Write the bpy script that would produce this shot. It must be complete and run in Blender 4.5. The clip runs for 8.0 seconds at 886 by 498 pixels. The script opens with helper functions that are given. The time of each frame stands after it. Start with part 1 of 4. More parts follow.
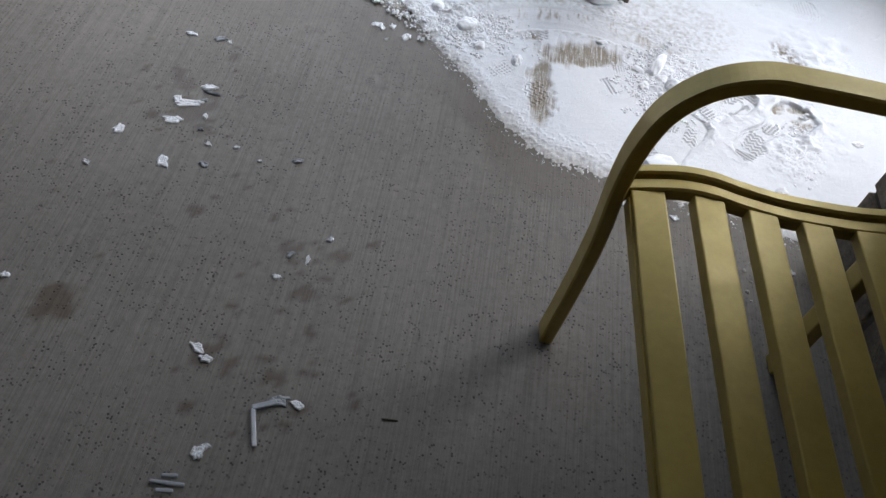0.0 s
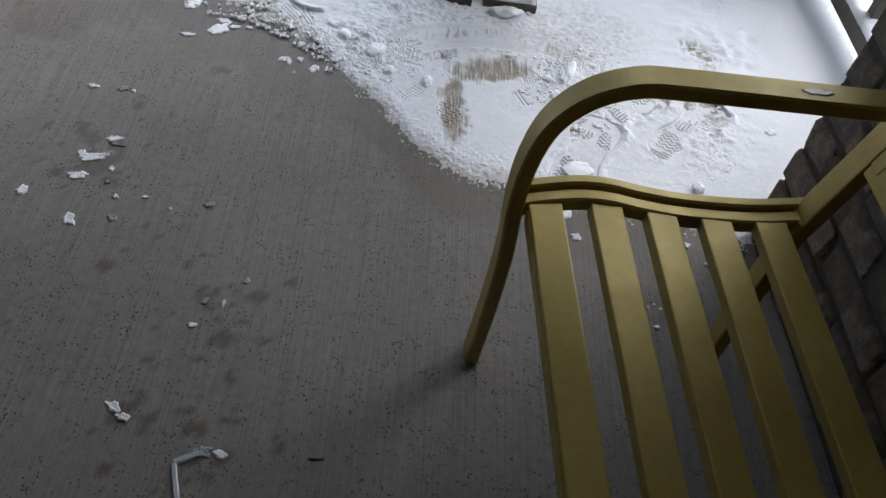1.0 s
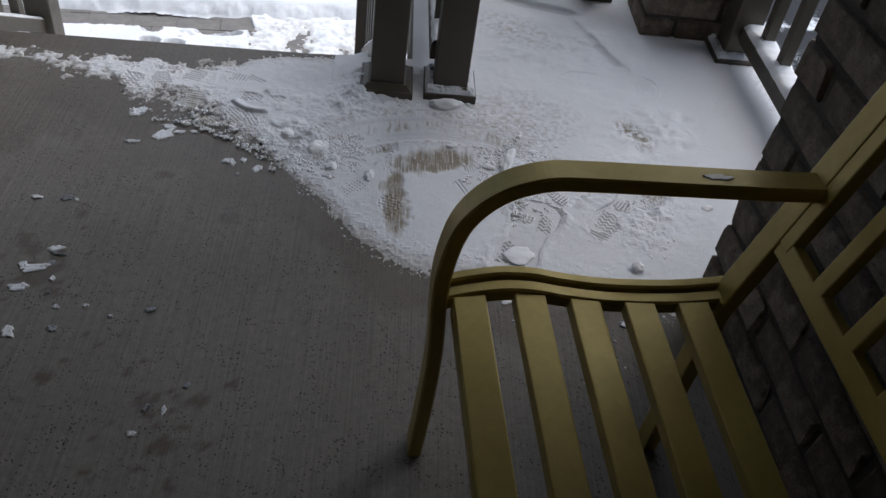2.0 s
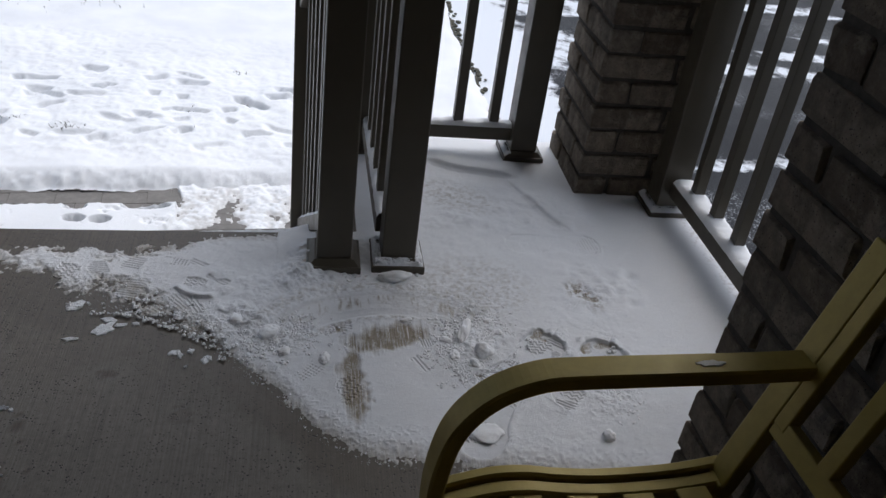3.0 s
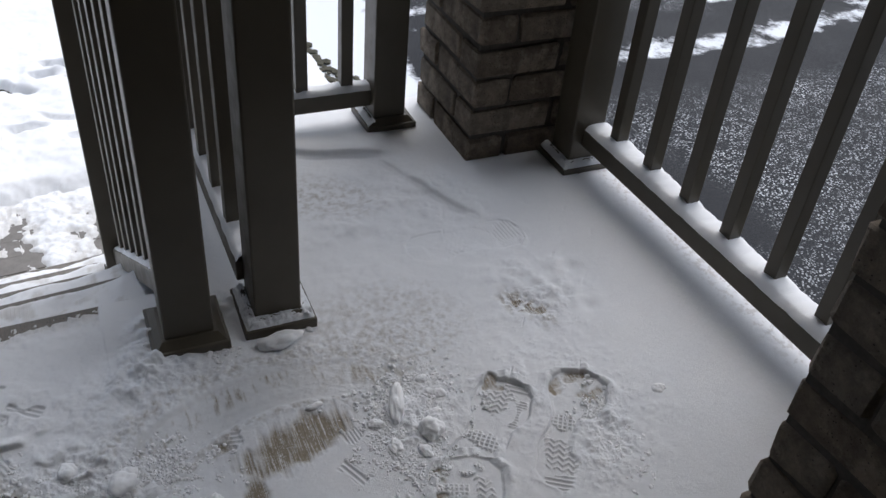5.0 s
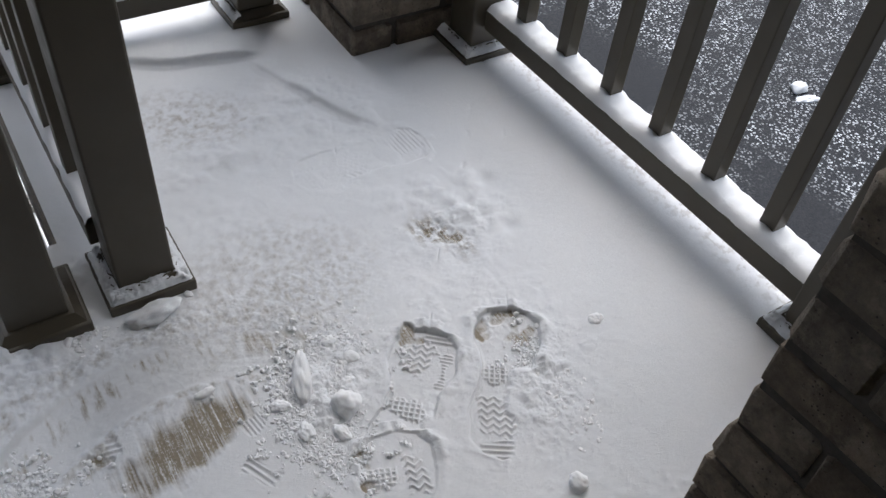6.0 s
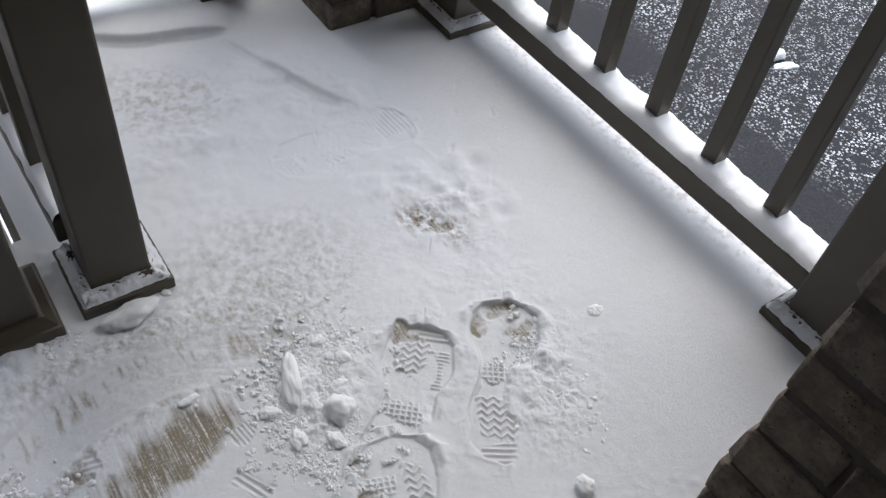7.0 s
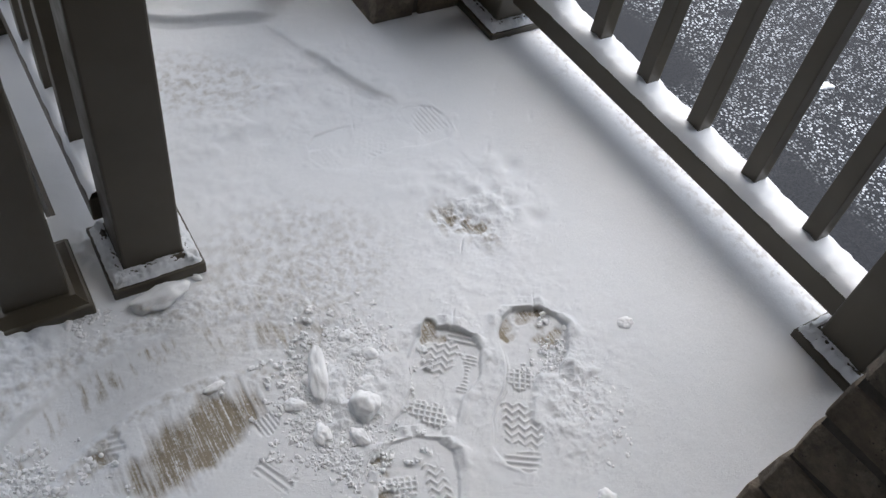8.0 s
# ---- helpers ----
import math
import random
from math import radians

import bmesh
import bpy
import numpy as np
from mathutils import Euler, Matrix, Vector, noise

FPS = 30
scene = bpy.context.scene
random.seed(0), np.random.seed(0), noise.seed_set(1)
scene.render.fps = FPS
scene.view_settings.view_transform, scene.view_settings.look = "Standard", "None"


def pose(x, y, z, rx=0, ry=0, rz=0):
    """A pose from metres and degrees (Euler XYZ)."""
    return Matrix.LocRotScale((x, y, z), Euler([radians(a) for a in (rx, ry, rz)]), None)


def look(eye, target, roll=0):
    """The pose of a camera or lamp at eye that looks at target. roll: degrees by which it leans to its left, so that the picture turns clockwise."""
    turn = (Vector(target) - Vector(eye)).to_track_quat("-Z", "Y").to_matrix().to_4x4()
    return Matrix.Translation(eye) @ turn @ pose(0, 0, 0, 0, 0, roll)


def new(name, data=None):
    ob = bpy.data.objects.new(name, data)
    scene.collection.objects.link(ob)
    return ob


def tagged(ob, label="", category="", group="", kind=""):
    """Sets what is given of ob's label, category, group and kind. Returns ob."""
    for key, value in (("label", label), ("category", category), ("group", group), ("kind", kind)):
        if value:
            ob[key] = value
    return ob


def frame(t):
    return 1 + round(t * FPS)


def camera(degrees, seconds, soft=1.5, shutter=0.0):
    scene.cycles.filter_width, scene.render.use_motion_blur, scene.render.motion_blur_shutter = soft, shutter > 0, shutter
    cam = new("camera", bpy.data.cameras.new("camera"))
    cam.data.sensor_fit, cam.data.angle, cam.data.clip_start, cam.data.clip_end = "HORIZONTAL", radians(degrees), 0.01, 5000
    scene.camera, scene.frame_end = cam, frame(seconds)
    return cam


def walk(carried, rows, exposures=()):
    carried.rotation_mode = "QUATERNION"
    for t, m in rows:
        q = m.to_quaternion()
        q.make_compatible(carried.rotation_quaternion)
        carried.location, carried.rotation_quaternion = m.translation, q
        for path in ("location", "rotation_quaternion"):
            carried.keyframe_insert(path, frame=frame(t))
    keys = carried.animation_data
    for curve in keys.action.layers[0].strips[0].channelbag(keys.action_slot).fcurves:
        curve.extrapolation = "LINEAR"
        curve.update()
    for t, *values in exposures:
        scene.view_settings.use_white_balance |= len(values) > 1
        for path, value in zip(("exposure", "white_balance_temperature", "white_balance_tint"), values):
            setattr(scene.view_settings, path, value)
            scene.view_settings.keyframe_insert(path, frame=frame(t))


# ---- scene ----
cam = camera(54.9, 8.0)
PATH = [
    (0, (0.086, 0.027, 1.244), (0.168, 1.319, -0.281), 15.2),
    (0.5, (0.149, 0.04, 1.265), (0.28, 1.369, -0.224), 12.8),
    (1, (0.18, 0.054, 1.262), (0.326, 1.382, -0.226), 11.4),
    (1.2, (0.188, 0.059, 1.266), (0.33, 1.385, -0.225), 11.0),
    (2.3, (0.272, 0.06, 1.311), (0.457, 1.62, 0.073), 7.5),
    (2.5, (0.271, 0.082, 1.314), (0.494, 1.703, 0.165), 7.7),
    (3, (0.174, 0.154, 1.331), (0.511, 1.805, 0.253), 7.9),
    (3.5, (0.076, 0.264, 1.288), (0.505, 1.917, 0.248), 8.5),
    (4, (0.125, 0.465, 1.238), (0.559, 2.073, 0.131), 7.2),
    (4.5, (0.174, 0.648, 1.222), (0.663, 2.201, 0.062), 6.1),
    (5, (0.162, 0.817, 1.192), (0.878, 2.239, -0.018), 5.5),
    (5.2, (0.18, 0.874, 1.151), (0.958, 2.196, -0.132), 5.9),
    (6.5, (0.323, 1.152, 1.135), (1.161, 2.201, -0.347), 7.7),
    (7, (0.3, 1.174, 1.117), (1.167, 2.169, -0.386), 9.2),
    (7.5, (0.284, 1.193, 1.105), (1.157, 2.181, -0.399), 11.3),
    (8, (0.279, 1.201, 1.11), (1.118, 2.207, -0.401), 11.9),
]
EXPOSURES = [(0, 2.4, 6180, 10), (0.5, 2.12, 6180, 10), (1.2, 1.97, 6180, 10), (2.3, 0.96, 6250, 11), (3.5, 0.86, 6350, 11), (5.2, 1.18, 6400, 11), (6.3, 1.68, 6480, 10), (8, 1.74, 6480, 10)]
walk(cam, [(t, look(eye, target, roll)) for t, eye, target, roll in PATH], EXPOSURES)

# ---- light ----
world = bpy.data.worlds.new("overcast_sky")
scene.world = world
world.use_nodes = True
wn, wl = world.node_tree.nodes, world.node_tree.links
sky = wn.new("ShaderNodeTexSky")
sky.sky_type, sky.sun_disc = "NISHITA", False
sky.sun_elevation, sky.sun_rotation = radians(60), radians(43)
sky.air_density, sky.dust_density, sky.ozone_density = 1.0, 3.0, 1.0
soften = wn.new("ShaderNodeHueSaturation")
soften.inputs["Saturation"].default_value = 0.95
wl.new(sky.outputs[0], soften.inputs["Color"])
wl.new(soften.outputs[0], wn["Background"].inputs["Color"])
wn["Background"].inputs["Strength"].default_value = 0.05
sun = new("sun", bpy.data.lights.new("sun", "SUN"))
sun.data.energy, sun.data.angle, sun.data.color = 1.5, radians(85), (0.97, 0.985, 1.0)
sun.matrix_world = look((0, 0, 0), (-0.34, -0.36, -0.87))


# ---- materials ----
def mat(name, colour, rough=0.6, metal=0.0):
    m = bpy.data.materials.new(name)
    m.use_nodes = True
    b = m.node_tree.nodes["Principled BSDF"]
    b.inputs["Base Color"].default_value = (*colour, 1)
    b.inputs["Roughness"].default_value = rough
    b.inputs["Metallic"].default_value = metal
    return m


class Nodes:
    """Short hand for building node trees."""

    def __init__(self, m):
        self.t = m.node_tree
        self.b = self.t.nodes["Principled BSDF"]
        self.pos = self.t.nodes.new("ShaderNodeTexCoord").outputs["Object"]

    def link(self, a, b):
        self.t.links.new(a, b)

    def mapped(self, scale, rot=(0, 0, 0)):
        n = self.t.nodes.new("ShaderNodeMapping")
        n.inputs["Scale"].default_value, n.inputs["Rotation"].default_value = scale, rot
        self.link(self.pos, n.inputs["Vector"])
        return n.outputs[0]

    def noise(self, scale, detail=4, rough=0.55, vec=None):
        n = self.t.nodes.new("ShaderNodeTexNoise")
        n.inputs["Scale"].default_value, n.inputs["Detail"].default_value, n.inputs["Roughness"].default_value = scale, detail, rough
        self.link(vec or self.pos, n.inputs["Vector"])
        return n.outputs["Fac"]

    def voronoi(self, scale, vec=None):
        n = self.t.nodes.new("ShaderNodeTexVoronoi")
        n.inputs["Scale"].default_value = scale
        self.link(vec or self.pos, n.inputs["Vector"])
        return n.outputs["Distance"]

    def ramp(self, fac, stops):
        n = self.t.nodes.new("ShaderNodeValToRGB")
        e = n.color_ramp.elements
        while len(e) < len(stops):
            e.new(0.5)
        for s, (p, c) in zip(e, stops):
            s.position = p
            s.color = (c, c, c, 1) if isinstance(c, (int, float)) else (*c, 1)
        self.link(fac, n.inputs[0])
        return n.outputs[0]

    def mix(self, fac, a, b, mode="MIX"):
        n = self.t.nodes.new("ShaderNodeMix")
        n.data_type, n.blend_type = "RGBA", mode
        for v, k in ((fac, 0), (a, 6), (b, 7)):
            if isinstance(v, (int, float)):
                n.inputs[k].default_value = v if k == 0 else (v, v, v, 1)
            elif isinstance(v, tuple):
                n.inputs[k].default_value = (*v, 1)
            else:
                self.link(v, n.inputs[k])
        return n.outputs[2]

    def math(self, op, a, b=0.0):
        n = self.t.nodes.new("ShaderNodeMath")
        n.operation = op
        for k, v in enumerate((a, b)):
            if isinstance(v, (int, float)):
                n.inputs[k].default_value = v
            else:
                self.link(v, n.inputs[k])
        return n.outputs[0]

    def attribute(self, name):
        n = self.t.nodes.new("ShaderNodeAttribute")
        n.attribute_name = name
        return n.outputs["Fac"]

    def random(self):
        return self.t.nodes.new("ShaderNodeObjectInfo").outputs["Random"]

    def island(self):
        return self.t.nodes.new("ShaderNodeNewGeometry").outputs["Random Per Island"]

    def bump(self, height, strength=0.3, distance=0.002, normal=None):
        n = self.t.nodes.new("ShaderNodeBump")
        n.inputs["Strength"].default_value, n.inputs["Distance"].default_value = strength, distance
        self.link(height, n.inputs["Height"])
        if normal:
            self.link(normal, n.inputs["Normal"])
        return n.outputs[0]

    def set(self, **sockets):
        for k, v in sockets.items():
            s = self.b.inputs[k.replace("_", " ")]
            if isinstance(v, (int, float)):
                s.default_value = v
            else:
                self.link(v, s)


def make_snow():
    m = mat("snow", (0.83, 0.85, 0.88), 0.65)
    n = Nodes(m)
    big = n.ramp(n.noise(2.5, 5), [(0.3, (0.74, 0.755, 0.775)), (0.7, (0.84, 0.85, 0.865))])
    broom = n.noise(1.0, 4, 0.75, n.mapped((300, 9.0, 1)))
    speck = n.noise(260, 3, 0.7)
    cut = n.math("MULTIPLY", n.math("SUBTRACT", n.math("ADD", broom, n.math("MULTIPLY", speck, 0.5)), 0.75), 6.5)
    # this mask browns thin snow and also paints shade into print hollows
    worn = n.math("MULTIPLY", n.attribute("thin_and_shade"), n.math("SUBTRACT", 1.1, n.math("MULTIPLY", cut, n.attribute("thin_and_shade"))))
    thin_and_shade = n.ramp(worn, [(0.04, 0.0), (0.95, 1.0)])
    n.set(Base_Color=n.mix(thin_and_shade, big, (0.27, 0.225, 0.160)))
    soft = n.bump(n.noise(70, 7, 0.65), 0.40, 0.003)
    grain = n.bump(n.noise(420, 4, 0.75), 0.55, 0.0016, soft)
    n.set(Normal=grain, Subsurface_Weight=0.12, Subsurface_Scale=0.004)
    n.b.inputs["Subsurface Radius"].default_value = (0.9, 0.95, 1.0)
    return m


def make_concrete():
    """Broomed grey concrete with pits and damp blotches."""
    m = mat("broomed_concrete", (0.3, 0.28, 0.26), 0.75)
    n = Nodes(m)
    tone = n.ramp(n.noise(1.6, 6, 0.6), [(0.3, (0.157, 0.143, 0.124)), (0.7, (0.214, 0.196, 0.171))])
    mottle = n.ramp(n.noise(55, 8, 0.8), [(0.35, 0.80), (0.65, 1.12)])
    col = n.mix(1.0, tone, mottle, "MULTIPLY")
    broom = n.noise(1.0, 4, 0.7, n.mapped((230, 3.0, 1)))
    streak = n.ramp(n.math("ADD", n.math("MULTIPLY", broom, 0.7), n.math("MULTIPLY", n.noise(330, 4, 0.8), 0.3)), [(0.38, 0.60), (0.56, 1.14)])
    col = n.mix(0.55, col, streak, "MULTIPLY")
    pits = n.ramp(n.voronoi(125), [(0.17, 0.0), (0.30, 1.0)])
    few = n.ramp(n.noise(14, 7, 0.8), [(0.46, 1.0), (0.57, 0.0)])
    pit = n.math("MAXIMUM", pits, few)
    col = n.mix(1.0, col, n.ramp(pit, [(0.0, 0.16), (1.0, 1.0)]), "MULTIPLY")
    wet = n.attribute("wet")
    col = n.mix(wet, col, n.mix(1.0, col, (0.50, 0.43, 0.34), "MULTIPLY"))
    n.set(Base_Color=col, Roughness=n.ramp(wet, [(0.0, 0.7), (1.0, 0.45)]), Specular_IOR_Level=n.ramp(wet, [(0.0, 0.4), (1.0, 0.45)]))
    a = n.bump(broom, 0.5, 0.0015)
    n.set(Normal=n.bump(pit, 0.5, 0.0012, a))
    return m


def make_gold():
    m = mat("gold_bench_paint", (0.36, 0.27, 0.07), 0.38, 0.25)
    n = Nodes(m)
    tone = n.ramp(n.noise(3.5, 4), [(0.3, (0.36, 0.268, 0.055)), (0.7, (0.46, 0.352, 0.095))])
    fine = n.ramp(n.noise(60, 6, 0.7), [(0.3, 0.9), (0.7, 1.06)])
    col = n.mix(1.0, tone, fine, "MULTIPLY")
    speck = n.ramp(n.voronoi(38), [(0.018, 1.0), (0.03, 0.0)])
    n.set(Base_Color=n.mix(speck, col, (0.08, 0.06, 0.03)), Roughness=n.ramp(n.noise(25, 5), [(0.3, 0.32), (0.7, 0.5)]))
    n.set(Normal=n.bump(n.noise(140, 4, 0.6), 0.12, 0.001))
    return m


def make_rail_paint():
    m = mat("taupe_rail_paint", (0.105, 0.092, 0.075), 0.42)
    n = Nodes(m)
    tone = n.ramp(n.noise(5, 5), [(0.3, (0.068, 0.056, 0.038)), (0.7, (0.090, 0.075, 0.052))])
    n.set(Base_Color=tone, Roughness=n.ramp(n.noise(30, 4), [(0.3, 0.36), (0.7, 0.52)]))
    n.set(Normal=n.bump(n.noise(200, 3), 0.08, 0.0006))
    return m


def make_brick(joined=False):
    m = mat("tumbled_brown_brick", (0.2, 0.15, 0.12), 0.9)
    n = Nodes(m)
    pick = n.island() if joined else n.random()
    base = n.ramp(pick, [(0.0, (0.128, 0.099, 0.072)), (0.35, (0.178, 0.140, 0.103)), (0.7, (0.222, 0.180, 0.135)), (1.0, (0.155, 0.128, 0.099))])
    cloud = n.ramp(n.noise(24, 8, 0.75), [(0.34, 0.55), (0.66, 1.3)])
    col = n.mix(1.0, base, cloud, "MULTIPLY")
    lime = n.ramp(n.noise(13, 6, 0.75), [(0.50, 0.0), (0.66, 0.75)])
    col = n.mix(lime, col, (0.36, 0.31, 0.245))
    rust = n.ramp(n.noise(7, 4, 0.6), [(0.6, 0.0), (0.75, 0.5)])
    col = n.mix(rust, col, (0.20, 0.10, 0.065))
    pits = n.ramp(n.voronoi(140), [(0.10, 0.0), (0.24, 1.0)])
    some = n.ramp(n.noise(30, 3), [(0.46, 1.0), (0.58, 0.0)])
    pit = n.math("MAXIMUM", pits, some)
    col = n.mix(1.0, col, n.ramp(pit, [(0.0, 0.12), (1.0, 1.0)]), "MULTIPLY")
    n.set(Base_Color=col)
    a = n.bump(n.noise(28, 8, 0.72), 1.0, 0.010)
    fine = n.bump(n.noise(110, 5, 0.75), 0.9, 0.004, a)
    n.set(Normal=n.bump(pit, 0.9, 0.003, fine))
    return m


def make_mortar():
    m = mat("mortar", (0.16, 0.14, 0.12), 0.95)
    n = Nodes(m)
    n.set(Base_Color=n.ramp(n.noise(40, 6, 0.7), [(0.3, (0.05, 0.043, 0.036)), (0.7, (0.10, 0.088, 0.075))]))
    n.set(Normal=n.bump(n.noise(180, 4, 0.7), 0.7, 0.002))
    return m


def make_asphalt():
    """Wet asphalt, strewn with melting granular snow."""
    m = mat("wet_asphalt", (0.045, 0.047, 0.052), 0.35)
    n = Nodes(m)
    tar = n.ramp(n.noise(120, 4, 0.7), [(0.3, (0.013, 0.014, 0.017)), (0.7, (0.036, 0.038, 0.043))])
    zone = n.noise(0.55, 4, 0.55)
    slush = n.ramp(zone, [(0.47, 0.0), (0.57, 1.0)])
    dots = n.ramp(n.voronoi(78), [(0.30, 1.0), (0.42, 0.0)])
    grains = n.math("MULTIPLY", dots, n.ramp(n.noise(16, 5, 0.75), [(0.42, 0.0), (0.56, 1.0)]))
    patch = n.attribute("patch")
    swirl = n.ramp(n.math("ADD", n.noise(3.4, 10, 0.78, n.mapped((1.0, 1.0, 1), (0, 0, 0.5))), n.math("MULTIPLY", n.math("SUBTRACT", patch, 0.6), 0.9)), [(0.50, 0.0), (0.62, 1.0)])
    cover = n.math("MAXIMUM", n.math("MULTIPLY", n.attribute("slush"), grains), swirl)
    n.set(Base_Color=n.mix(cover, tar, (0.70, 0.73, 0.77)), Specular_IOR_Level=n.mix(cover, 0.04, 0.4))
    n.set(Roughness=n.mix(cover, n.ramp(zone, [(0.35, 0.25), (0.6, 0.5)]), 0.7))
    n.set(Normal=n.bump(n.math("ADD", n.noise(160, 3, 0.7), n.math("MULTIPLY", cover, 1.5)), 0.5, 0.004))
    return m


def make_wood_like(name, lo, hi, scale, rough):
    m = mat(name, lo, rough)
    n = Nodes(m)
    n.set(Base_Color=n.ramp(n.noise(scale, 6, 0.65), [(0.3, lo), (0.7, hi)]))
    n.set(Normal=n.bump(n.noise(scale * 6, 4, 0.7), 0.5, 0.003))
    return m


def make_loose_snow():
    """Clumps of fresh snow, more translucent than the packed layer."""
    m = mat("loose_snow", (0.95, 0.955, 0.965), 0.6)
    n = Nodes(m)
    n.set(Normal=n.bump(n.noise(300, 5, 0.7), 0.3, 0.0015), Subsurface_Weight=0.35, Subsurface_Scale=0.012)
    n.b.inputs["Subsurface Radius"].default_value = (0.9, 0.95, 1.0)
    return m


CLUMP = make_loose_snow()
SNOW, CONCRETE, GOLD, RAIL = make_snow(), make_concrete(), make_gold(), make_rail_paint()
BRICK, BRICKS, MORTAR, ASPHALT = make_brick(), make_brick(True), make_mortar(), make_asphalt()
PAVER = make_wood_like("grey_paver", (0.13, 0.122, 0.112), (0.20, 0.187, 0.172), 22, 0.7)
SOIL = make_wood_like("dark_soil_and_grass", (0.03, 0.03, 0.022), (0.09, 0.085, 0.06), 30, 0.95)
TIMBER = make_wood_like("weathered_timber", (0.07, 0.06, 0.05), (0.16, 0.14, 0.12), 14, 0.85)
SOFFIT = make_wood_like("painted_soffit", (0.20, 0.19, 0.175), (0.25, 0.24, 0.22), 3, 0.7)
PRIMER = mat("bare_primer", (0.80, 0.75, 0.60), 0.35)
ICE = mat("ice", (0.80, 0.84, 0.88), 0.18)
ICE.node_tree.nodes["Principled BSDF"].inputs["Transmission Weight"].default_value = 0.65
PEBBLE = make_wood_like("pale_salt_grain", (0.62, 0.58, 0.52), (0.75, 0.72, 0.66), 80, 0.7)
LEAF = make_wood_like("dry_leaf", (0.06, 0.045, 0.03), (0.12, 0.09, 0.05), 50, 0.8)


# ---- shaping ----
def part(name, bm, material, parent=None, label="", smooth=False):
    me = bpy.data.meshes.new(name)
    bm.to_mesh(me)
    bm.free()
    me.materials.append(material)
    if smooth:
        me.polygons.foreach_set("use_smooth", [True] * len(me.polygons))
    ob = new(name, me)
    ob.parent = parent
    if label:
        ob["label"] = label
    return ob


def thing(name, label, category, group="", at=(0, 0, 0), turn=0.0):
    ob = new(name)
    ob.matrix_world = pose(*at, 0, 0, turn)
    return tagged(ob, label, category, group)


def box(x0, x1, y0, y1, z0, z1, bevel=0.003, bm=None, segments=2):
    bm = bm or bmesh.new()
    r = bmesh.ops.create_cube(bm, size=1.0, matrix=Matrix.Translation(((x0 + x1) / 2, (y0 + y1) / 2, (z0 + z1) / 2)) @ Matrix.Diagonal((x1 - x0, y1 - y0, z1 - z0, 1)))
    if bevel:
        edges = list({e for v in r["verts"] for e in v.link_edges})
        bmesh.ops.bevel(bm, geom=edges, offset=bevel, segments=segments, affect="EDGES", profile=0.5)
    return bm


def bar(a, b, w, h, bevel=0.002, side=(0, 1, 0)):
    """A straight bar from a to b, w wide along side and h thick across it."""
    a, b = Vector(a), Vector(b)
    d = b - a
    y = Vector(side)
    z = d.cross(y).normalized()
    y = z.cross(d).normalized()
    bm = box(0, d.length, -w / 2, w / 2, -h / 2, h / 2, bevel)
    x = d.normalized()
    bm.transform(Matrix(((x.x, y.x, z.x, a.x), (x.y, y.y, z.y, a.y), (x.z, y.z, z.z, a.z), (0, 0, 0, 1))))
    return bm


def bent_bar(points, w, h, y):
    """A flat bar swept along a smooth path of (x, z) points in the plane at y; w across the plane, h within it."""
    p = [Vector((x, 0, z)) for x, z in points]
    fine = []
    for i in range(len(p) - 1):
        p0, p1, p2, p3 = p[max(i - 1, 0)], p[i], p[i + 1], p[min(i + 2, len(p) - 1)]
        for k in range(6):
            s = k / 6
            fine.append(0.5 * (2 * p1 + (p2 - p0) * s + (2 * p0 - 5 * p1 + 4 * p2 - p3) * s * s + (3 * p1 - p0 - 3 * p2 + p3) * s ** 3))
    fine.append(p[-1])
    bm = bmesh.new()
    rings, c = [], 0.0035
    prof = [(-w / 2 + c, -h / 2), (w / 2 - c, -h / 2), (w / 2, -h / 2 + c), (w / 2, h / 2 - c), (w / 2 - c, h / 2), (-w / 2 + c, h / 2), (-w / 2, h / 2 - c), (-w / 2, -h / 2 + c)]
    for i, q in enumerate(fine):
        d = (fine[min(i + 1, len(fine) - 1)] - fine[max(i - 1, 0)]).normalized()
        nrm = Vector((-d.z, 0, d.x))
        rings.append([bm.verts.new(q + Vector((0, y + u, 0)) + nrm * v) for u, v in prof])
    for r, s in zip(rings, rings[1:]):
        for k in range(8):
            bm.faces.new((r[k], r[(k + 1) % 8], s[(k + 1) % 8], s[k]))
    bm.faces.new(rings[0])
    bm.faces.new(rings[-1][::-1])
    bmesh.ops.recalc_face_normals(bm, faces=bm.faces)
    return bm


def lattice(ix, iy, seed):
    h = (ix * 374761393 + iy * 668265263 + seed * 1442695041) & 0xFFFFFFFF
    h = ((h ^ (h >> 13)) * 1274126177) & 0xFFFFFFFF
    return ((h ^ (h >> 16)) & 0xFFFF) / 65535.0


def vnoise(x, y, seed=0):
    """Smooth value noise, 0 to 1, on numpy arrays."""
    fx, fy = np.floor(x), np.floor(y)
    ix, iy = fx.astype(np.int64), fy.astype(np.int64)
    u, v = x - fx, y - fy
    u, v = u * u * (3 - 2 * u), v * v * (3 - 2 * v)
    a, b = lattice(ix, iy, seed), lattice(ix + 1, iy, seed)
    c, d = lattice(ix, iy + 1, seed), lattice(ix + 1, iy + 1, seed)
    return (a * (1 - u) + b * u) * (1 - v) + (c * (1 - u) + d * u) * v


def fbm(x, y, scale, seed=0, octaves=4, gain=0.5):
    total, amp, norm = 0, 1.0, 0.0
    for k in range(octaves):
        total = total + amp * vnoise(x * scale * 2 ** k + 17.3 * k, y * scale * 2 ** k - 9.1 * k, seed + k)
        norm += amp
        amp *= gain
    return total / norm - 0.5


def step(a, b, x):
    t = np.clip((x - a) / (b - a), 0, 1)
    return t * t * (3 - 2 * t)


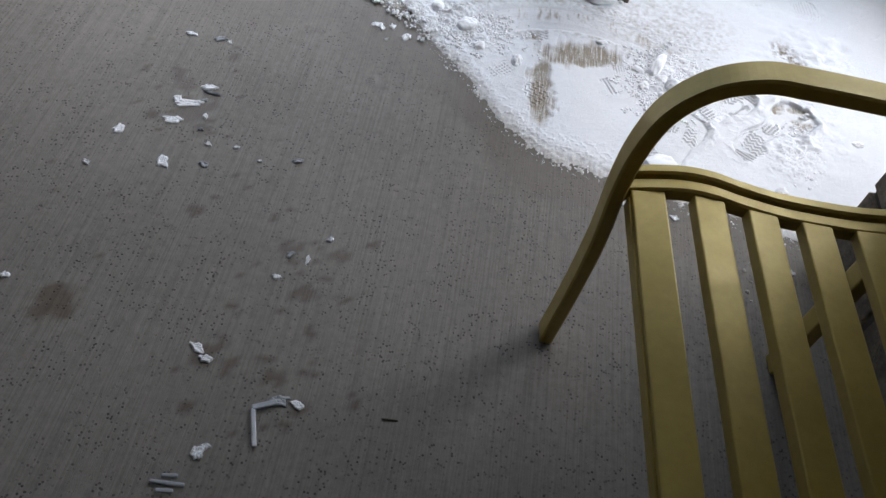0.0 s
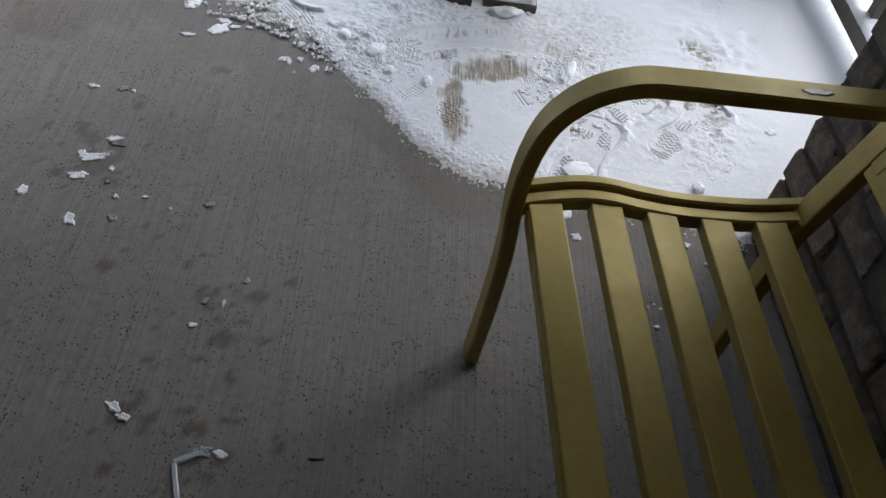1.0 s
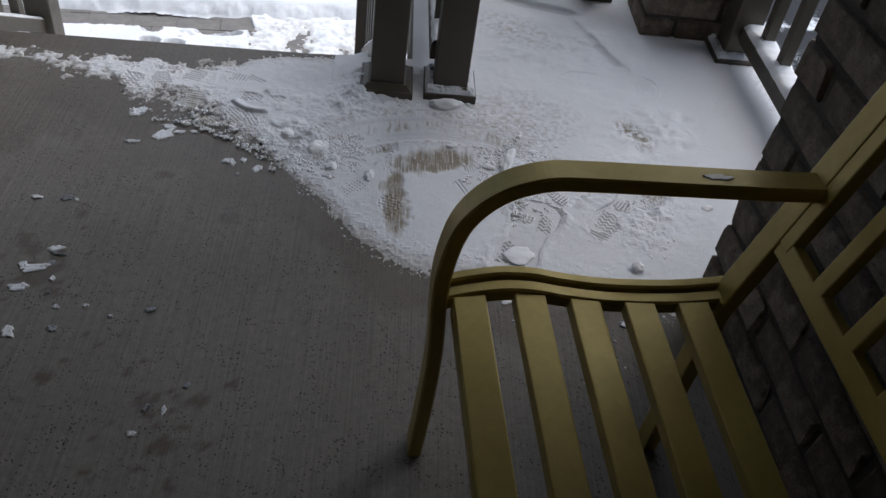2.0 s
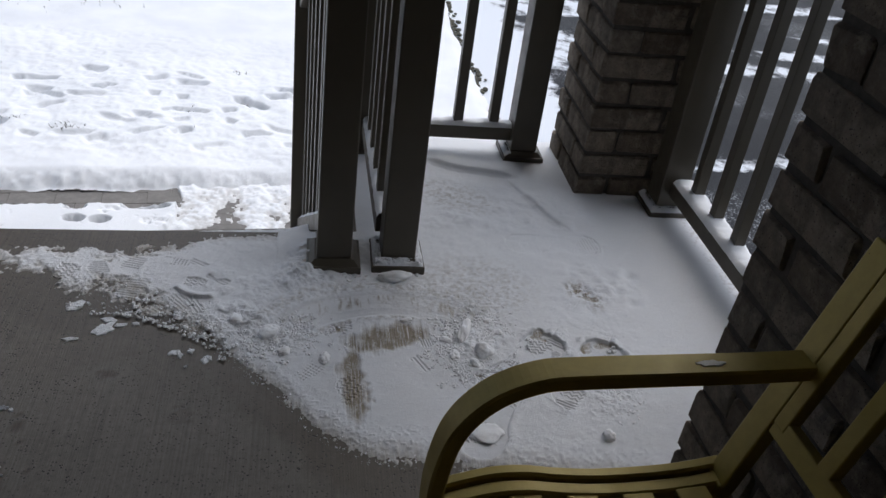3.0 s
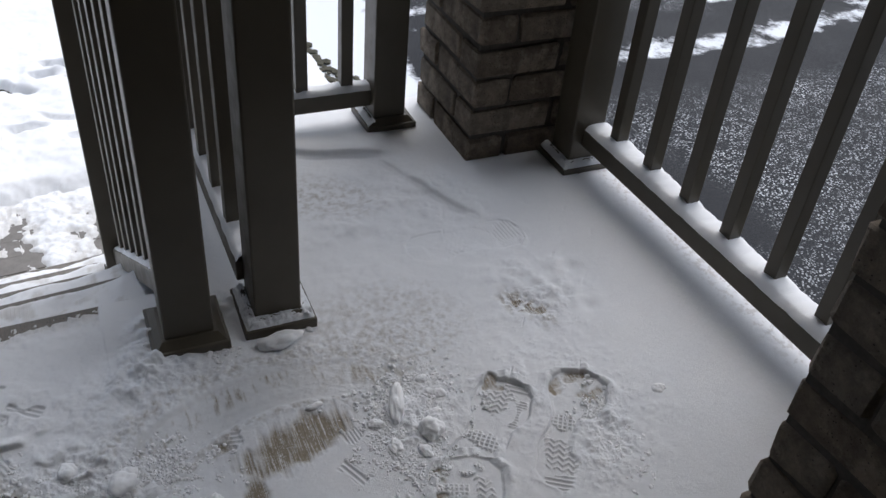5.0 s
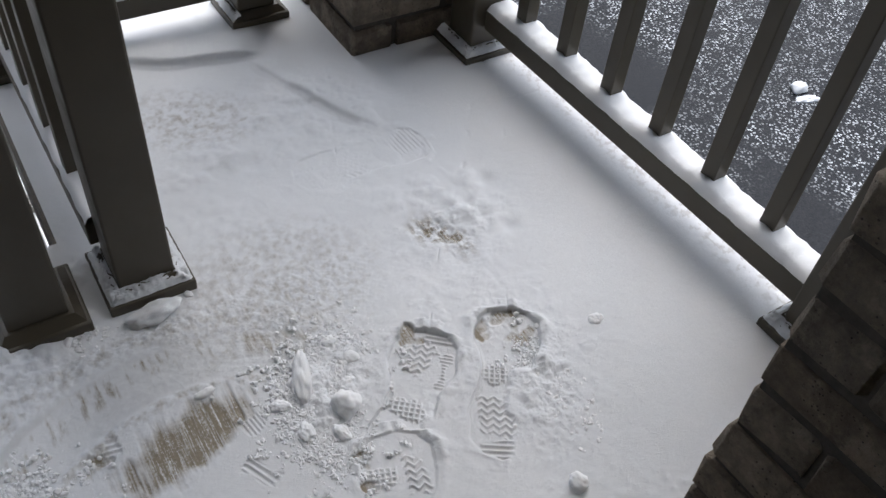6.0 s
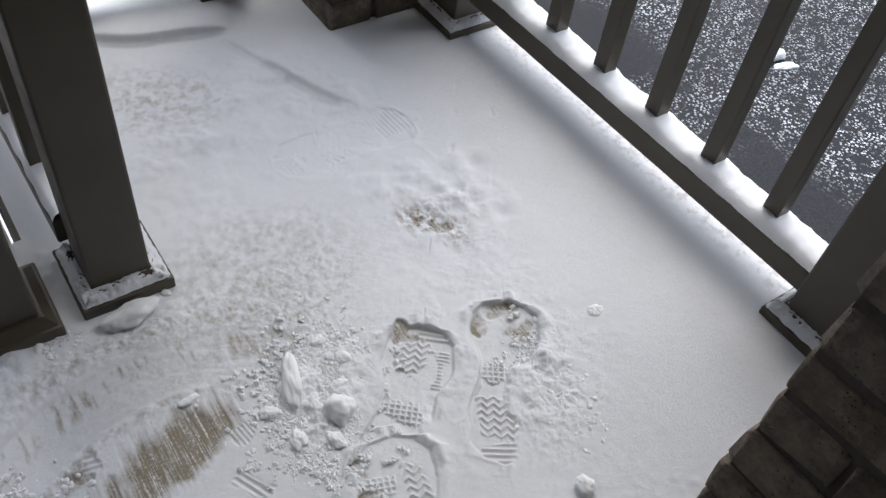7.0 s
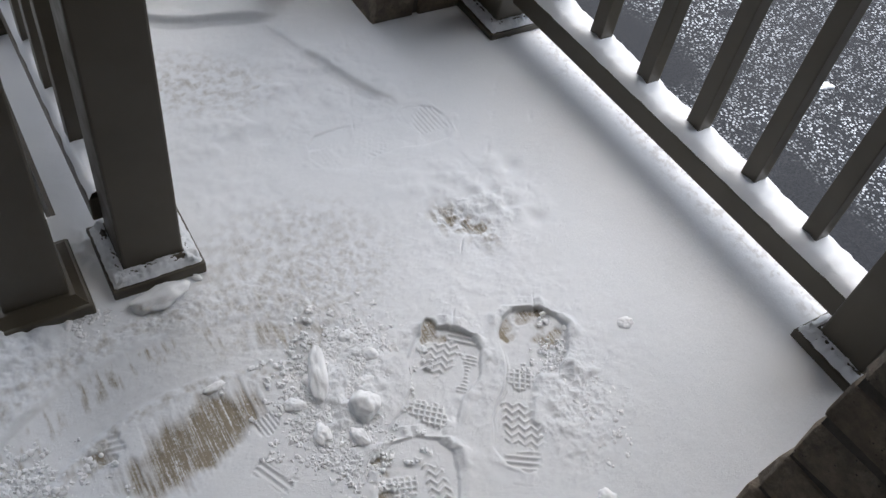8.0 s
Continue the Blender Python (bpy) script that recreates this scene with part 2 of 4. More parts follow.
def blob(x, y, cx, cy, rx, ry=None, turn=0.0, sharp=1.0):
    ry = ry or rx
    c, s = math.cos(radians(turn)), math.sin(radians(turn))
    u, v = ((x - cx) * c + (y - cy) * s) / rx, (-(x - cx) * s + (y - cy) * c) / ry
    return np.exp(-((u * u + v * v) ** sharp))


def sheet(name, x0, x1, y0, y1, cell, height, material, keep=None, **extra):
    """A fine height field over a stretch of the plan; extra: named values at its points."""
    nx, ny = int(round((x1 - x0) / cell)) + 1, int(round((y1 - y0) / cell)) + 1
    X, Y = np.meshgrid(np.linspace(x0, x1, nx), np.linspace(y0, y1, ny))
    Z = height(X, Y)
    i = np.arange(nx * ny).reshape(ny, nx)
    quads = np.stack([i[:-1, :-1], i[:-1, 1:], i[1:, 1:], i[1:, :-1]], -1).reshape(-1, 4)
    if keep is not None:
        good = keep(X, Y, Z).ravel()
        quads = quads[good[quads].any(1)]
    used = np.unique(quads)
    remap = np.zeros(nx * ny, np.int64)
    remap[used] = np.arange(len(used))
    quads = remap[quads]
    co = np.stack([X.ravel(), Y.ravel(), Z.ravel()], -1)[used]
    me = bpy.data.meshes.new(name)
    me.vertices.add(len(co))
    me.vertices.foreach_set("co", co.ravel())
    me.loops.add(quads.size)
    me.loops.foreach_set("vertex_index", quads.ravel())
    me.polygons.add(len(quads))
    me.polygons.foreach_set("loop_start", np.arange(0, quads.size, 4))
    me.update(calc_edges=True)
    me.polygons.foreach_set("use_smooth", np.ones(len(quads), bool))
    for key, f in extra.items():
        a = me.attributes.new(key, "FLOAT", "POINT")
        a.data.foreach_set("value", np.clip(f(X, Y, Z), 0, 1).ravel()[used].astype(np.float32))
    me.materials.append(material)
    me.validate()
    return new(name, me)


def chunk(name, size, seed, material, parent=None, flat=0.7, detail=3, rough=1.0):
    """A lump of irregular shape that rests on z = 0."""
    bm = bmesh.new()
    bmesh.ops.create_icosphere(bm, subdivisions=detail, radius=1.0)
    off = Vector((seed * 3.7, seed * 1.3, seed * 2.1))
    for v in bm.verts:
        n1, n2, n3 = noise.noise(v.co * 1.3 + off), noise.noise(v.co * 3.5 + off), noise.noise(v.co * 8 + off)
        v.co *= 1 + rough * (0.45 * n1 + 0.22 * n2 + 0.06 * n3)
        v.co = Vector((v.co.x * size[0], v.co.y * size[1], max(v.co.z, -0.55) * size[2] * flat))
    low = min(v.co.z for v in bm.verts)
    bmesh.ops.translate(bm, verts=bm.verts, vec=(0, 0, -low))
    return part(name, bm, material, parent, smooth=True)


# ---- the porch ----
def prism(points, z0, z1, bm=None):
    bm = bm or bmesh.new()
    lo = [bm.verts.new((x, y, z0)) for x, y in points]
    hi = [bm.verts.new((x, y, z1)) for x, y in points]
    n = len(points)
    for k in range(n):
        bm.faces.new((lo[k], lo[(k + 1) % n], hi[(k + 1) % n], hi[k]))
    bm.faces.new(hi)
    bm.faces.new(lo[::-1])
    bmesh.ops.recalc_face_normals(bm, faces=bm.faces)
    return bm


def snow_line(x):
    """Where the snow on the slab begins, along x."""
    return np.interp(x, [-1.4, -0.7, -0.39, -0.31, -0.23, -0.16, -0.04, 0.07, 0.12, 0.18, 0.21, 0.32, 0.44, 0.6, 0.8, 1.02, 1.1],
                     [2.04, 2.02, 1.93, 1.88, 1.88, 1.85, 1.78, 1.63, 1.60, 1.52, 1.46, 1.375, 1.355, 1.33, 1.30, 1.26, 1.0])


def porch_edge(x):
    return 2.246 + 0.055 * x


def fall_of_slab(y):
    """The slab drops a little towards its front edge."""
    return 0.0175 * max(y - 2.152, 0.0)


STAINS = [(-0.23, 1.646, 0.016), (-0.058, 1.522, 0.026), (-0.465, 1.401, 0.022), (-0.377, 1.494, 0.016), (-0.316, 1.042, 0.016),
          (-0.143, 1.098, 0.014), (-0.034, 1.007, 0.018), (-0.074, 0.91, 0.020), (-0.082, 0.733, 0.018), (-0.208, 0.648, 0.012),
          (-0.466, 0.791, 0.042), (-0.443, 1.371, 0.022), (-0.474, 1.259, 0.018), (-0.045, 0.831, 0.012), (-0.38, 1.36, 0.024),
          (-0.41, 1.30, 0.036), (-0.12, 0.99, 0.018), (-0.165, 1.22, 0.016), (-0.03, 0.69, 0.018), (-0.20, 0.745, 0.022), (-0.36, 1.25, 0.018)]
drips = random.Random(8)
for cx, cy, wide, high, n in ((-0.41, 1.29, 0.07, 0.09, 34), (-0.09, 0.96, 0.05, 0.06, 26), (-0.10, 0.72, 0.07, 0.05, 16), (-0.28, 1.05, 0.10, 0.12, 12)):
    STAINS += [(drips.gauss(cx, wide), drips.gauss(cy, high), drips.uniform(0.004, 0.010)) for _ in range(n)]


def wetness(X, Y, Z):
    w = np.zeros_like(X)
    warp_x, warp_y = X + 0.035 * fbm(X, Y, 60, 3), Y + 0.035 * fbm(X, Y, 60, 9)
    for cx, cy, r in STAINS:
        near = (np.abs(X - cx) < 3 * r) & (np.abs(Y - cy) < 3 * r)
        if near.any():
            d = blob(warp_x[near], warp_y[near], cx, cy, r, sharp=1.5)
            w[near] = np.maximum(w[near], step(0.30, 0.70, d + 0.8 * fbm(warp_x[near], warp_y[near], 70, 33)))
    gap = snow_line(X) - Y + 0.10 * fbm(X, Y, 5, 21) + 0.03 * fbm(X, Y, 30, 5)
    w = np.maximum(w, 0.85 * step(0.17, 0.07, gap) * step(-0.9, -0.5, X))
    w = np.maximum(w, 0.5 * step(0.0, 0.12, fbm(X, Y, 3.2, 31)) * step(1.5, 1.75, Y))
    w = np.maximum(w, 0.55 * step(2.08, 2.16, Y))
    drops = step(0.30, 0.36, fbm(X, Y, 55, 77, 2)) * step(0.05, 0.2, fbm(X, Y, 4, 12))
    return np.maximum(w, 0.7 * drops * step(0.3, -0.2, X))


floor = tagged(new("floor"), "broomed grey concrete porch slab, damp beside the snow", "porch floor", kind="structure")
top = sheet("slab_top", -3.2, 1.48, -2.0, 2.152, 0.011, lambda X, Y: 0.0 * X, CONCRETE, wet=wetness)
top.parent = floor
lip = part("slab_lip", prism([(-3.2, 2.152), (1.48, 2.152), (1.48, 2.95), (0.335, 2.95), (0.335, porch_edge(0.335)), (-3.2, porch_edge(-3.2) + 0.06)], -0.16, 0.0), CONCRETE, floor)
for v in lip.data.vertices:
    if v.co.z > -0.01:
        v.co.z = -fall_of_slab(v.co.y)
a = lip.data.attributes.new("wet", "FLOAT", "POINT")
a.data.foreach_set("value", [1.0] * len(lip.data.vertices))
part("slab_base", prism([(-3.15, -2.0), (1.45, -2.0), (1.45, 2.92), (0.36, 2.92), (0.36, 2.2), (-3.15, 2.0)], -0.9, -0.018), CONCRETE, floor)

stairs = tagged(new("stairs"), "concrete porch steps going down, with trodden snow on the treads", "stairs", kind="structure")
EDGES = [(2.246, 0.055, 0.0), (2.545, 0.09, -0.175), (2.815, 0.08, -0.35), (3.09, 0.08, -0.525), (3.36, 0.08, -0.70)]
for (c0, s0, _), (c1, s1, z) in zip(EDGES, EDGES[1:]):
    part("tread", prism([(-1.15, c0 - 1.15 * s0 - 0.02), (0.33, c0 + 0.33 * s0 - 0.02), (0.33, c1 + 0.33 * s1), (-1.15, c1 - 1.15 * s1)], -0.9, z), CONCRETE, stairs)


def tread_snow(X, Y):
    z = np.full_like(X, -0.875)
    bare = np.full_like(X, 1.0)
    for (c0, s0, _), (c1, s1, zt) in reversed(list(zip(EDGES, EDGES[1:]))):
        inside = (Y > c0 + s0 * X - 0.01) & (Y < c1 + s1 * X)
        z = np.where(inside, zt, z)
        bare = np.where(inside, np.minimum(bare, step(0.006, 0.05, c1 + s1 * X - Y)), bare)
    t = 0.030 * bare + 0.03 * fbm(X, Y, 9, 4) - 0.008 + 0.006 * fbm(X, Y, 60, 8)
    t = t + 0.03 * step(0.0, 0.3, X)
    return z + np.where(bare < 0.12, -0.02, np.minimum(t, 0.04))


tagged(sheet("snow_on_steps", -1.12, 0.33, 2.24, 3.37, 0.007, tread_snow, SNOW, keep=lambda X, Y, Z: Y > porch_edge(X) + 0.004,
             thin_and_shade=lambda X, Y, Z: 0.3 * step(0.0, 0.2, fbm(X, Y, 30, 2))), "trodden white snow lying on the concrete steps", "snow", kind="stuff")


# ---- snow on the slab ----
def pattern(kind, u, v):
    """The raised lines that a sole leaves, 0 to 1; u runs along the sole."""
    if kind == "grid":
        return step(0.50, 0.74, np.maximum(np.abs(((u / 0.0088) % 1) - 0.5), np.abs(((v / 0.0088) % 1) - 0.5)) * 2)
    if kind == "chev":
        zig = np.abs(((v / 0.019) % 1.0) - 0.5) * 2
        return step(0.55, 0.92, 0.5 + 0.5 * np.sin((u + 0.0085 * zig) / 0.0125 * 2 * np.pi))
    return step(0.4, 0.85, 0.5 + 0.5 * np.sin(u / {"bars": 0.0092, "fine": 0.0066}[kind] * 2 * np.pi))


def patch_of(u, v, u0, u1, v0, v1, wear):
    d = np.minimum(np.minimum(u - u0, u1 - u), np.minimum(v - v0, v1 - v))
    return step(-0.001, 0.004, d + 0.05 * (wear - 0.02) * step(0.02, 0.0, d))


def stamp(X, Y, Z, thin_and_shade, kind, cx, cy, turn, hu, hv):
    """A lone patch of tread lines in trodden snow."""
    near = (np.abs(X - cx) < hu + hv) & (np.abs(Y - cy) < hu + hv)
    if near.any():
        x, y, c, q = X[near], Y[near], math.cos(radians(turn)), math.sin(radians(turn))
        u, v = (x - cx) * c + (y - cy) * q, -(x - cx) * q + (y - cy) * c
        m = patch_of(u, v, -hu, hu, -hv, hv, fbm(x, y, 24, 151)) * (0.85 + 0.3 * fbm(x, y, 30, 152))
        p = pattern(kind, u, v)
        Z[near] = Z[near] + (0.0028 + 0.0030 * p - Z[near]) * m
        # gaps between the tread lines are coloured darker, as painted shade
        thin_and_shade[near] = np.maximum(thin_and_shade[near], 0.09 * m * (1 - p))


def boot(X, Y, Z, thin_and_shade, cx, cy, dx, dy, deep, patchy, marks, cover=1.0, length=0.295):
    """Presses a boot sole into the snow: (dx, dy) points from heel to toe; marks: where its tread shows; cover: how far across fallen snow hides it."""
    n = math.hypot(dx, dy)
    dx, dy = dx / n, dy / n
    u = (X - cx) * dx + (Y - cy) * dy
    v = (-(X - cx) * dy + (Y - cy) * dx)
    s = u / length
    half = 1.1 * np.interp(s, [-0.5, -0.47, -0.40, -0.25, -0.1, 0.05, 0.22, 0.38, 0.46, 0.5], [0.0, 0.034, 0.051, 0.054, 0.040, 0.040, 0.052, 0.047, 0.030, 0.0])
    d = half - np.abs(v + 0.006 * np.sin(s * 4)) + 0.010 * fbm(X, Y, 26, 56)
    inside = step(0.0, 0.005, d) * (1 - patchy + patchy * step(-0.05, 0.07, fbm(X, Y, 11, 53)))
    shown = 1 - step(-0.12, -0.04, s) * step(cover - 0.012, cover + 0.006, v + 0.06 * fbm(X, Y, 22, 60))
    inside = inside * shown
    rim = shown * np.exp(-((np.minimum(d, 0) + 0.009) / 0.010) ** 2) * (np.abs(s) < 0.56) * (1 - 0.8 * patchy)
    raised, area, wear = 0.0 * X, 0.0 * X, fbm(X, Y, 24, 57)
    for kind, u0, u1, v0, v1 in marks:
        m = patch_of(u, v, u0, u1, v0, v1, wear)
        raised, area = np.maximum(raised, m * pattern(kind, u, v)), np.maximum(area, m)
    edge = np.exp(-((d - 0.006) / 0.0022) ** 2) * step(-0.06, 0.06, fbm(X, Y, 8, 54)) * step(-0.3, -0.1, s)
    low = 0.0026 + 0.0020 * fbm(X, Y, 9, 55) + 0.0012 * fbm(X, Y, 90, 58) + 0.0040 * np.maximum(raised * (0.8 + 0.8 * wear), 0.6 * edge * (1 - area))
    Z = Z + (low - Z) * inside * deep
    Z = Z + (0.003 + 0.006 * step(-0.25, -0.40, s)) * rim * (1 - inside) * deep * (0.7 + 1.6 * fbm(X, Y, 45, 7))
    thin_and_shade = thin_and_shade * (1 - 0.8 * inside * deep)
    # packed snow is thinner; hollows between its lines also get painted shade
    return Z, np.maximum(thin_and_shade, inside * deep * (0.09 + 0.08 * fbm(X, Y, 14, 59) + 0.10 * area * (1 - raised)))


PRINTS = [(0.877, 1.645, -0.56, -0.83, 1.0, 0.1, (("grid", -0.024, 0.010, -0.046, 0.008), ("chev", 0.036, 0.109, -0.047, 0.018), ("bars", 0.112, 0.137, -0.045, 0.026), ("bars", -0.148, -0.124, -0.02, 0.03)), 0.012),
          (0.72, 1.68, -0.65, -0.76, 1.0, 0.1, (("grid", -0.012, 0.018, -0.043, 0.024), ("chev", -0.117, -0.062, -0.036, 0.016), ("fine", -0.10, -0.03, 0.03, 0.052), ("bars", -0.157, -0.128, 0.004, 0.046), ("chev", 0.072, 0.115, -0.026, 0.044)), 0.046),
          (0.615, 1.515, -0.35, -0.94, 1.0, 0.1, (("grid", -0.088, -0.055, -0.046, 0.002), ("chev", -0.105, -0.045, 0.012, 0.05), ("chev", 0.03, 0.10, -0.04, 0.03))),
          (0.925, 2.225, -1.0, -0.06, 0.38, 0.75, (("bars", -0.14, -0.06, -0.036, 0.036), ("chev", 0.003, 0.062, -0.03, 0.037), ("grid", 0.10, 0.135, -0.02, 0.036)))]
STAMPS = [("grid", (-0.130, 2.083), -14, 0.024, 0.015), ("bars", (-0.081, 2.081), 55, 0.011, 0.026), ("bars", (-0.032, 2.004), 55, 0.011, 0.030), ("bars", (-0.181, 2.141), -45, 0.012, 0.045), ("bars", (-0.240, 2.155), -40, 0.014, 0.02),
          ("bars", (-0.113, 1.912), 40, 0.012, 0.028), ("bars", (-0.069, 1.900), 30, 0.011, 0.028), ("chev", (-0.081, 1.993), 80, 0.020, 0.034), ("chev", (-0.073, 1.828), 60, 0.034, 0.028), ("chev", (-0.175, 1.880), 15, 0.034, 0.026),
          ("grid", (0.206, 1.645), 50, 0.036, 0.019), ("bars", (0.469, 1.683), 30, 0.012, 0.025), ("bars", (0.300, 1.826), 80, 0.014, 0.012), ("bars", (0.470, 1.680), 25, 0.009, 0.026),
          ("bars", (-0.245, 2.075), 75, 0.034, 0.026), ("bars", (-0.33, 2.06), 100, 0.030, 0.022), ("bars", (-0.24, 1.965), 80, 0.040, 0.030), ("chev", (-0.41, 2.03), 70, 0.034, 0.026),
          ("fine", (0.495, 1.762), 10, 0.020, 0.014), ("chev", (0.30, 1.60), 40, 0.03, 0.03)]


def slab_snow(X, Y):
    wob = 0.035 * fbm(X, Y, 9, 1) + 0.03 * fbm(X, Y, 40, 2) + 0.016 * fbm(X, Y, 170, 3, 2)
    d = Y - snow_line(X) + wob
    left = step(-0.02, -0.22, X)
    ragged = fbm(X, Y, 16, 40) + 0.6 * fbm(X, Y, 70, 41)
    d = np.where(X < 0.12, np.minimum(d, (porch_edge(X) - 0.005 - 0.050 * left - Y) * 1.5 + wob + 0.02), d)
    d = d + left * (0.17 * ragged - 0.03) * step(1.7, 1.9, Y)
    deep = 0.0055 + 0.002 * step(0.1, 0.8, d) + 0.003 * step(0.95, 1.15, X)
    Z = -0.006 + (deep + 0.006) * step(-0.012, 0.10, d) ** 0.8
    thin_and_shade = 0.55 * step(0.12, 0.0, d)
    # small relief; the snow beside the rail is smooth
    loose = 1 - 0.9 * step(0.98, 1.12, X + 0.04 * fbm(X, Y, 5, 14))
    Z = Z + 0.32 * loose * (0.007 * fbm(X, Y, 9, 15) + 0.005 * fbm(X, Y, 24, 20) + (0.0015 + 0.009 * step(0.04, 0.22, fbm(X, Y, 5, 19))) * fbm(X, Y, 48, 16)) * step(0.0, 0.06, d) + 0.003 * fbm(X, Y, 3, 17)
    # grainy, crusted margin
    Z = Z + 0.012 * np.maximum(fbm(X, Y, 110, 18, 2), 0) * step(0.16, 0.04, d) * step(-0.01, 0.02, d)
    # churned heaps beside the trodden path
    for cx, cy, rx, ry, turn in ((0.86, 1.70, 0.20, 0.17, 0), (1.0, 2.02, 0.10, 0.13, 30), (0.92, 2.42, 0.14, 0.10, -50), (0.70, 2.36, 0.16, 0.08, 10), (0.10, 1.95, 0.2, 0.1, -20)):
        h = blob(X, Y, cx, cy, rx, ry, turn, 1.4)
        Z = Z + h * (0.006 + 0.018 * np.maximum(fbm(X, Y, 26, 62), -0.05))
    # trodden middle
    trod = blob(X, Y, 0.55, 1.66, 0.46, 0.26, 8, 2.0)
    Z = Z * (1 - 0.40 * trod) + 0.002 * trod
    thin_and_shade = np.maximum(thin_and_shade, 0.12 * trod * (0.6 + fbm(X, Y, 12, 61)))
    # swept arcs: a smooth brushed band between two granular ones
    r, ang = np.hypot(X - 0.41, Y - 1.578), np.arctan2(Y - 1.578, X - 0.41) / np.pi
    r = r + 0.012 * fbm(X, Y, 6, 70)
    arc = step(0.22, 0.31, ang) * step(0.92, 0.74, ang)
    ring = step(0.286, 0.300, r) * step(0.395, 0.380, r) * arc
    low = 0.0042 + 0.0022 * fbm(r * 55, ang * 5, 1.0, 71) + 0.0012 * fbm(X, Y, 60, 72)
    Z = Z + (low - Z) * 0.92 * ring
    thin_and_shade = thin_and_shade * (1 - 0.8 * ring)
    streaks = step(-0.04, 0.22, 0.8 * fbm(X * 150, Y * 38, 1.0, 73) + 0.5 * fbm(X, Y, 7, 78))
    thin_and_shade = np.maximum(thin_and_shade, ring * (0.12 + 0.45 * streaks * step(0.325, 0.345, r) * step(0.392, 0.372, r)))
    for radius, wide, high in ((0.418, 0.024, 0.007), (0.284, 0.013, 0.005)):
        band = np.exp(-((r - radius) / wide) ** 2) * arc
        Z = Z + 0.45 * high * band * (0.35 + 1.6 * fbm(X, Y, 90, 74, 3))
        thin_and_shade = np.maximum(thin_and_shade, band * np.clip(0.15 + 1.0 * fbm(X, Y, 120, 75), 0, 0.5))
    # a low curved ledge where a sole has scraped
    for x0, y0, x1, y1, high in ((-0.128, 1.963, -0.035, 1.924, 0.010), (-0.014, 1.878, 0.026, 1.883, 0.007)):
        n = math.hypot(x1 - x0, y1 - y0)
        u, v = ((X - x0) * (x1 - x0) + (Y - y0) * (y1 - y0)) / n, (-(X - x0) * (y1 - y0) + (Y - y0) * (x1 - x0)) / n
        v = v + 0.014 * np.sin(np.clip(u / n, 0, 1) * np.pi)
        Z = Z + high * step(-0.01, 0.01, u) * step(n + 0.01, n - 0.01, u) * step(-0.003, 0.002, v) * step(0.03, 0.003, v)
    # granular drift between the posts and the middle
    gran = blob(X, Y, 0.62, 1.98, 0.20, 0.16, 20, 2) + blob(X, Y, 0.66, 2.50, 0.16, 0.10, -30, 2)
    Z = Z - 0.003 * gran + 0.0022 * gran * fbm(X, Y, 140, 76, 2)
    thin_and_shade = np.maximum(thin_and_shade, gran * (0.16 + 0.9 * fbm(X, Y, 110, 77)))
    # bare, brushed patches, with snow left in the broom lines
    wx, wy = X + 0.05 * fbm(X, Y, 18, 80), Y + 0.05 * fbm(X, Y, 18, 81)
    bare = np.maximum(blob(wx, wy, 0.405, 1.785, 0.110, 0.050, 20, 1.4), blob(wx, wy, 0.312, 1.62, 0.032, 0.14, 0, 1.4))
    bare = np.maximum(bare, 0.45 * blob(wx, wy, 0.27, 1.80, 0.03, 0.03))
    strip = 0.0012 + 0.0012 * fbm(X, Y, 60, 83)
    m = step(0.10, 1.0, bare + step(0.02, 0.22, bare) * (0.5 * fbm(X * 130, Y * 10, 1.0, 85) + 0.5 * fbm(X, Y, 45, 98)))
    Z = Z + (strip - Z) * m
    thin_and_shade = np.maximum(thin_and_shade, m * np.clip(0.95 + 0.8 * fbm(X, Y, 18, 97), 0.2, 1.0))
    # the scuffed spot and small pits
    spot = blob(wx, wy, 0.950, 1.965, 0.032, 0.060, 30, 1.5)
    Z = Z - 0.7 * np.maximum(Z - 0.002, 0) * spot * (0.8 + 1.2 * fbm(X, Y, 120, 84, 2))
    thin_and_shade = np.maximum(thin_and_shade, 0.75 * spot * step(-0.12, 0.12, fbm(X, Y, 90, 99)))
    for cx, cy, w in ((1.062, 1.95, 0.020), (1.03, 1.99, 0.018), (1.02, 2.03, 0.015), (1.09, 2.08, 0.02), (0.93, 1.93, 0.03), (0.80, 2.42, 0.03), (0.70, 2.33, 0.025)):
        Z = Z + 0.006 * (blob(X, Y, cx, cy, w) - 1.2 * blob(X, Y, cx + 0.02, cy - 0.02, w))
    # wind-cut ledges
    for x0, y0, x1, y1, hgt in ((0.60, 2.75, 0.88, 2.635, 0.015), (0.90, 2.51, 0.99, 2.31, 0.011), (0.86, 2.62, 0.92, 2.50, 0.007)):
        L = math.hypot(x1 - x0, y1 - y0)
        u = ((X - x0) * (x1 - x0) + (Y - y0) * (y1 - y0)) / L
        v = (-(X - x0) * (y1 - y0) + (Y - y0) * (x1 - x0)) / L + 0.016 * np.sin(u * 14) + 0.02 * fbm(X, Y, 12, 86)
        along = step(-0.03, 0.04, u) * step(L + 0.03, L - 0.05, u)
        Z = Z + hgt * along * (step(0.0, 0.012, v) * step(0.16, 0.02, v) - 0.35 * step(0.0, -0.01, v) * step(-0.10, 0.0, v))
    # footprints
    for sole in PRINTS:
        Z, thin_and_shade = boot(X, Y, Z, thin_and_shade, *sole)
    for kind, (cx, cy), turn, hu, hv in STAMPS:
        stamp(X, Y, Z, thin_and_shade, kind, cx, cy, turn, hu, hv)
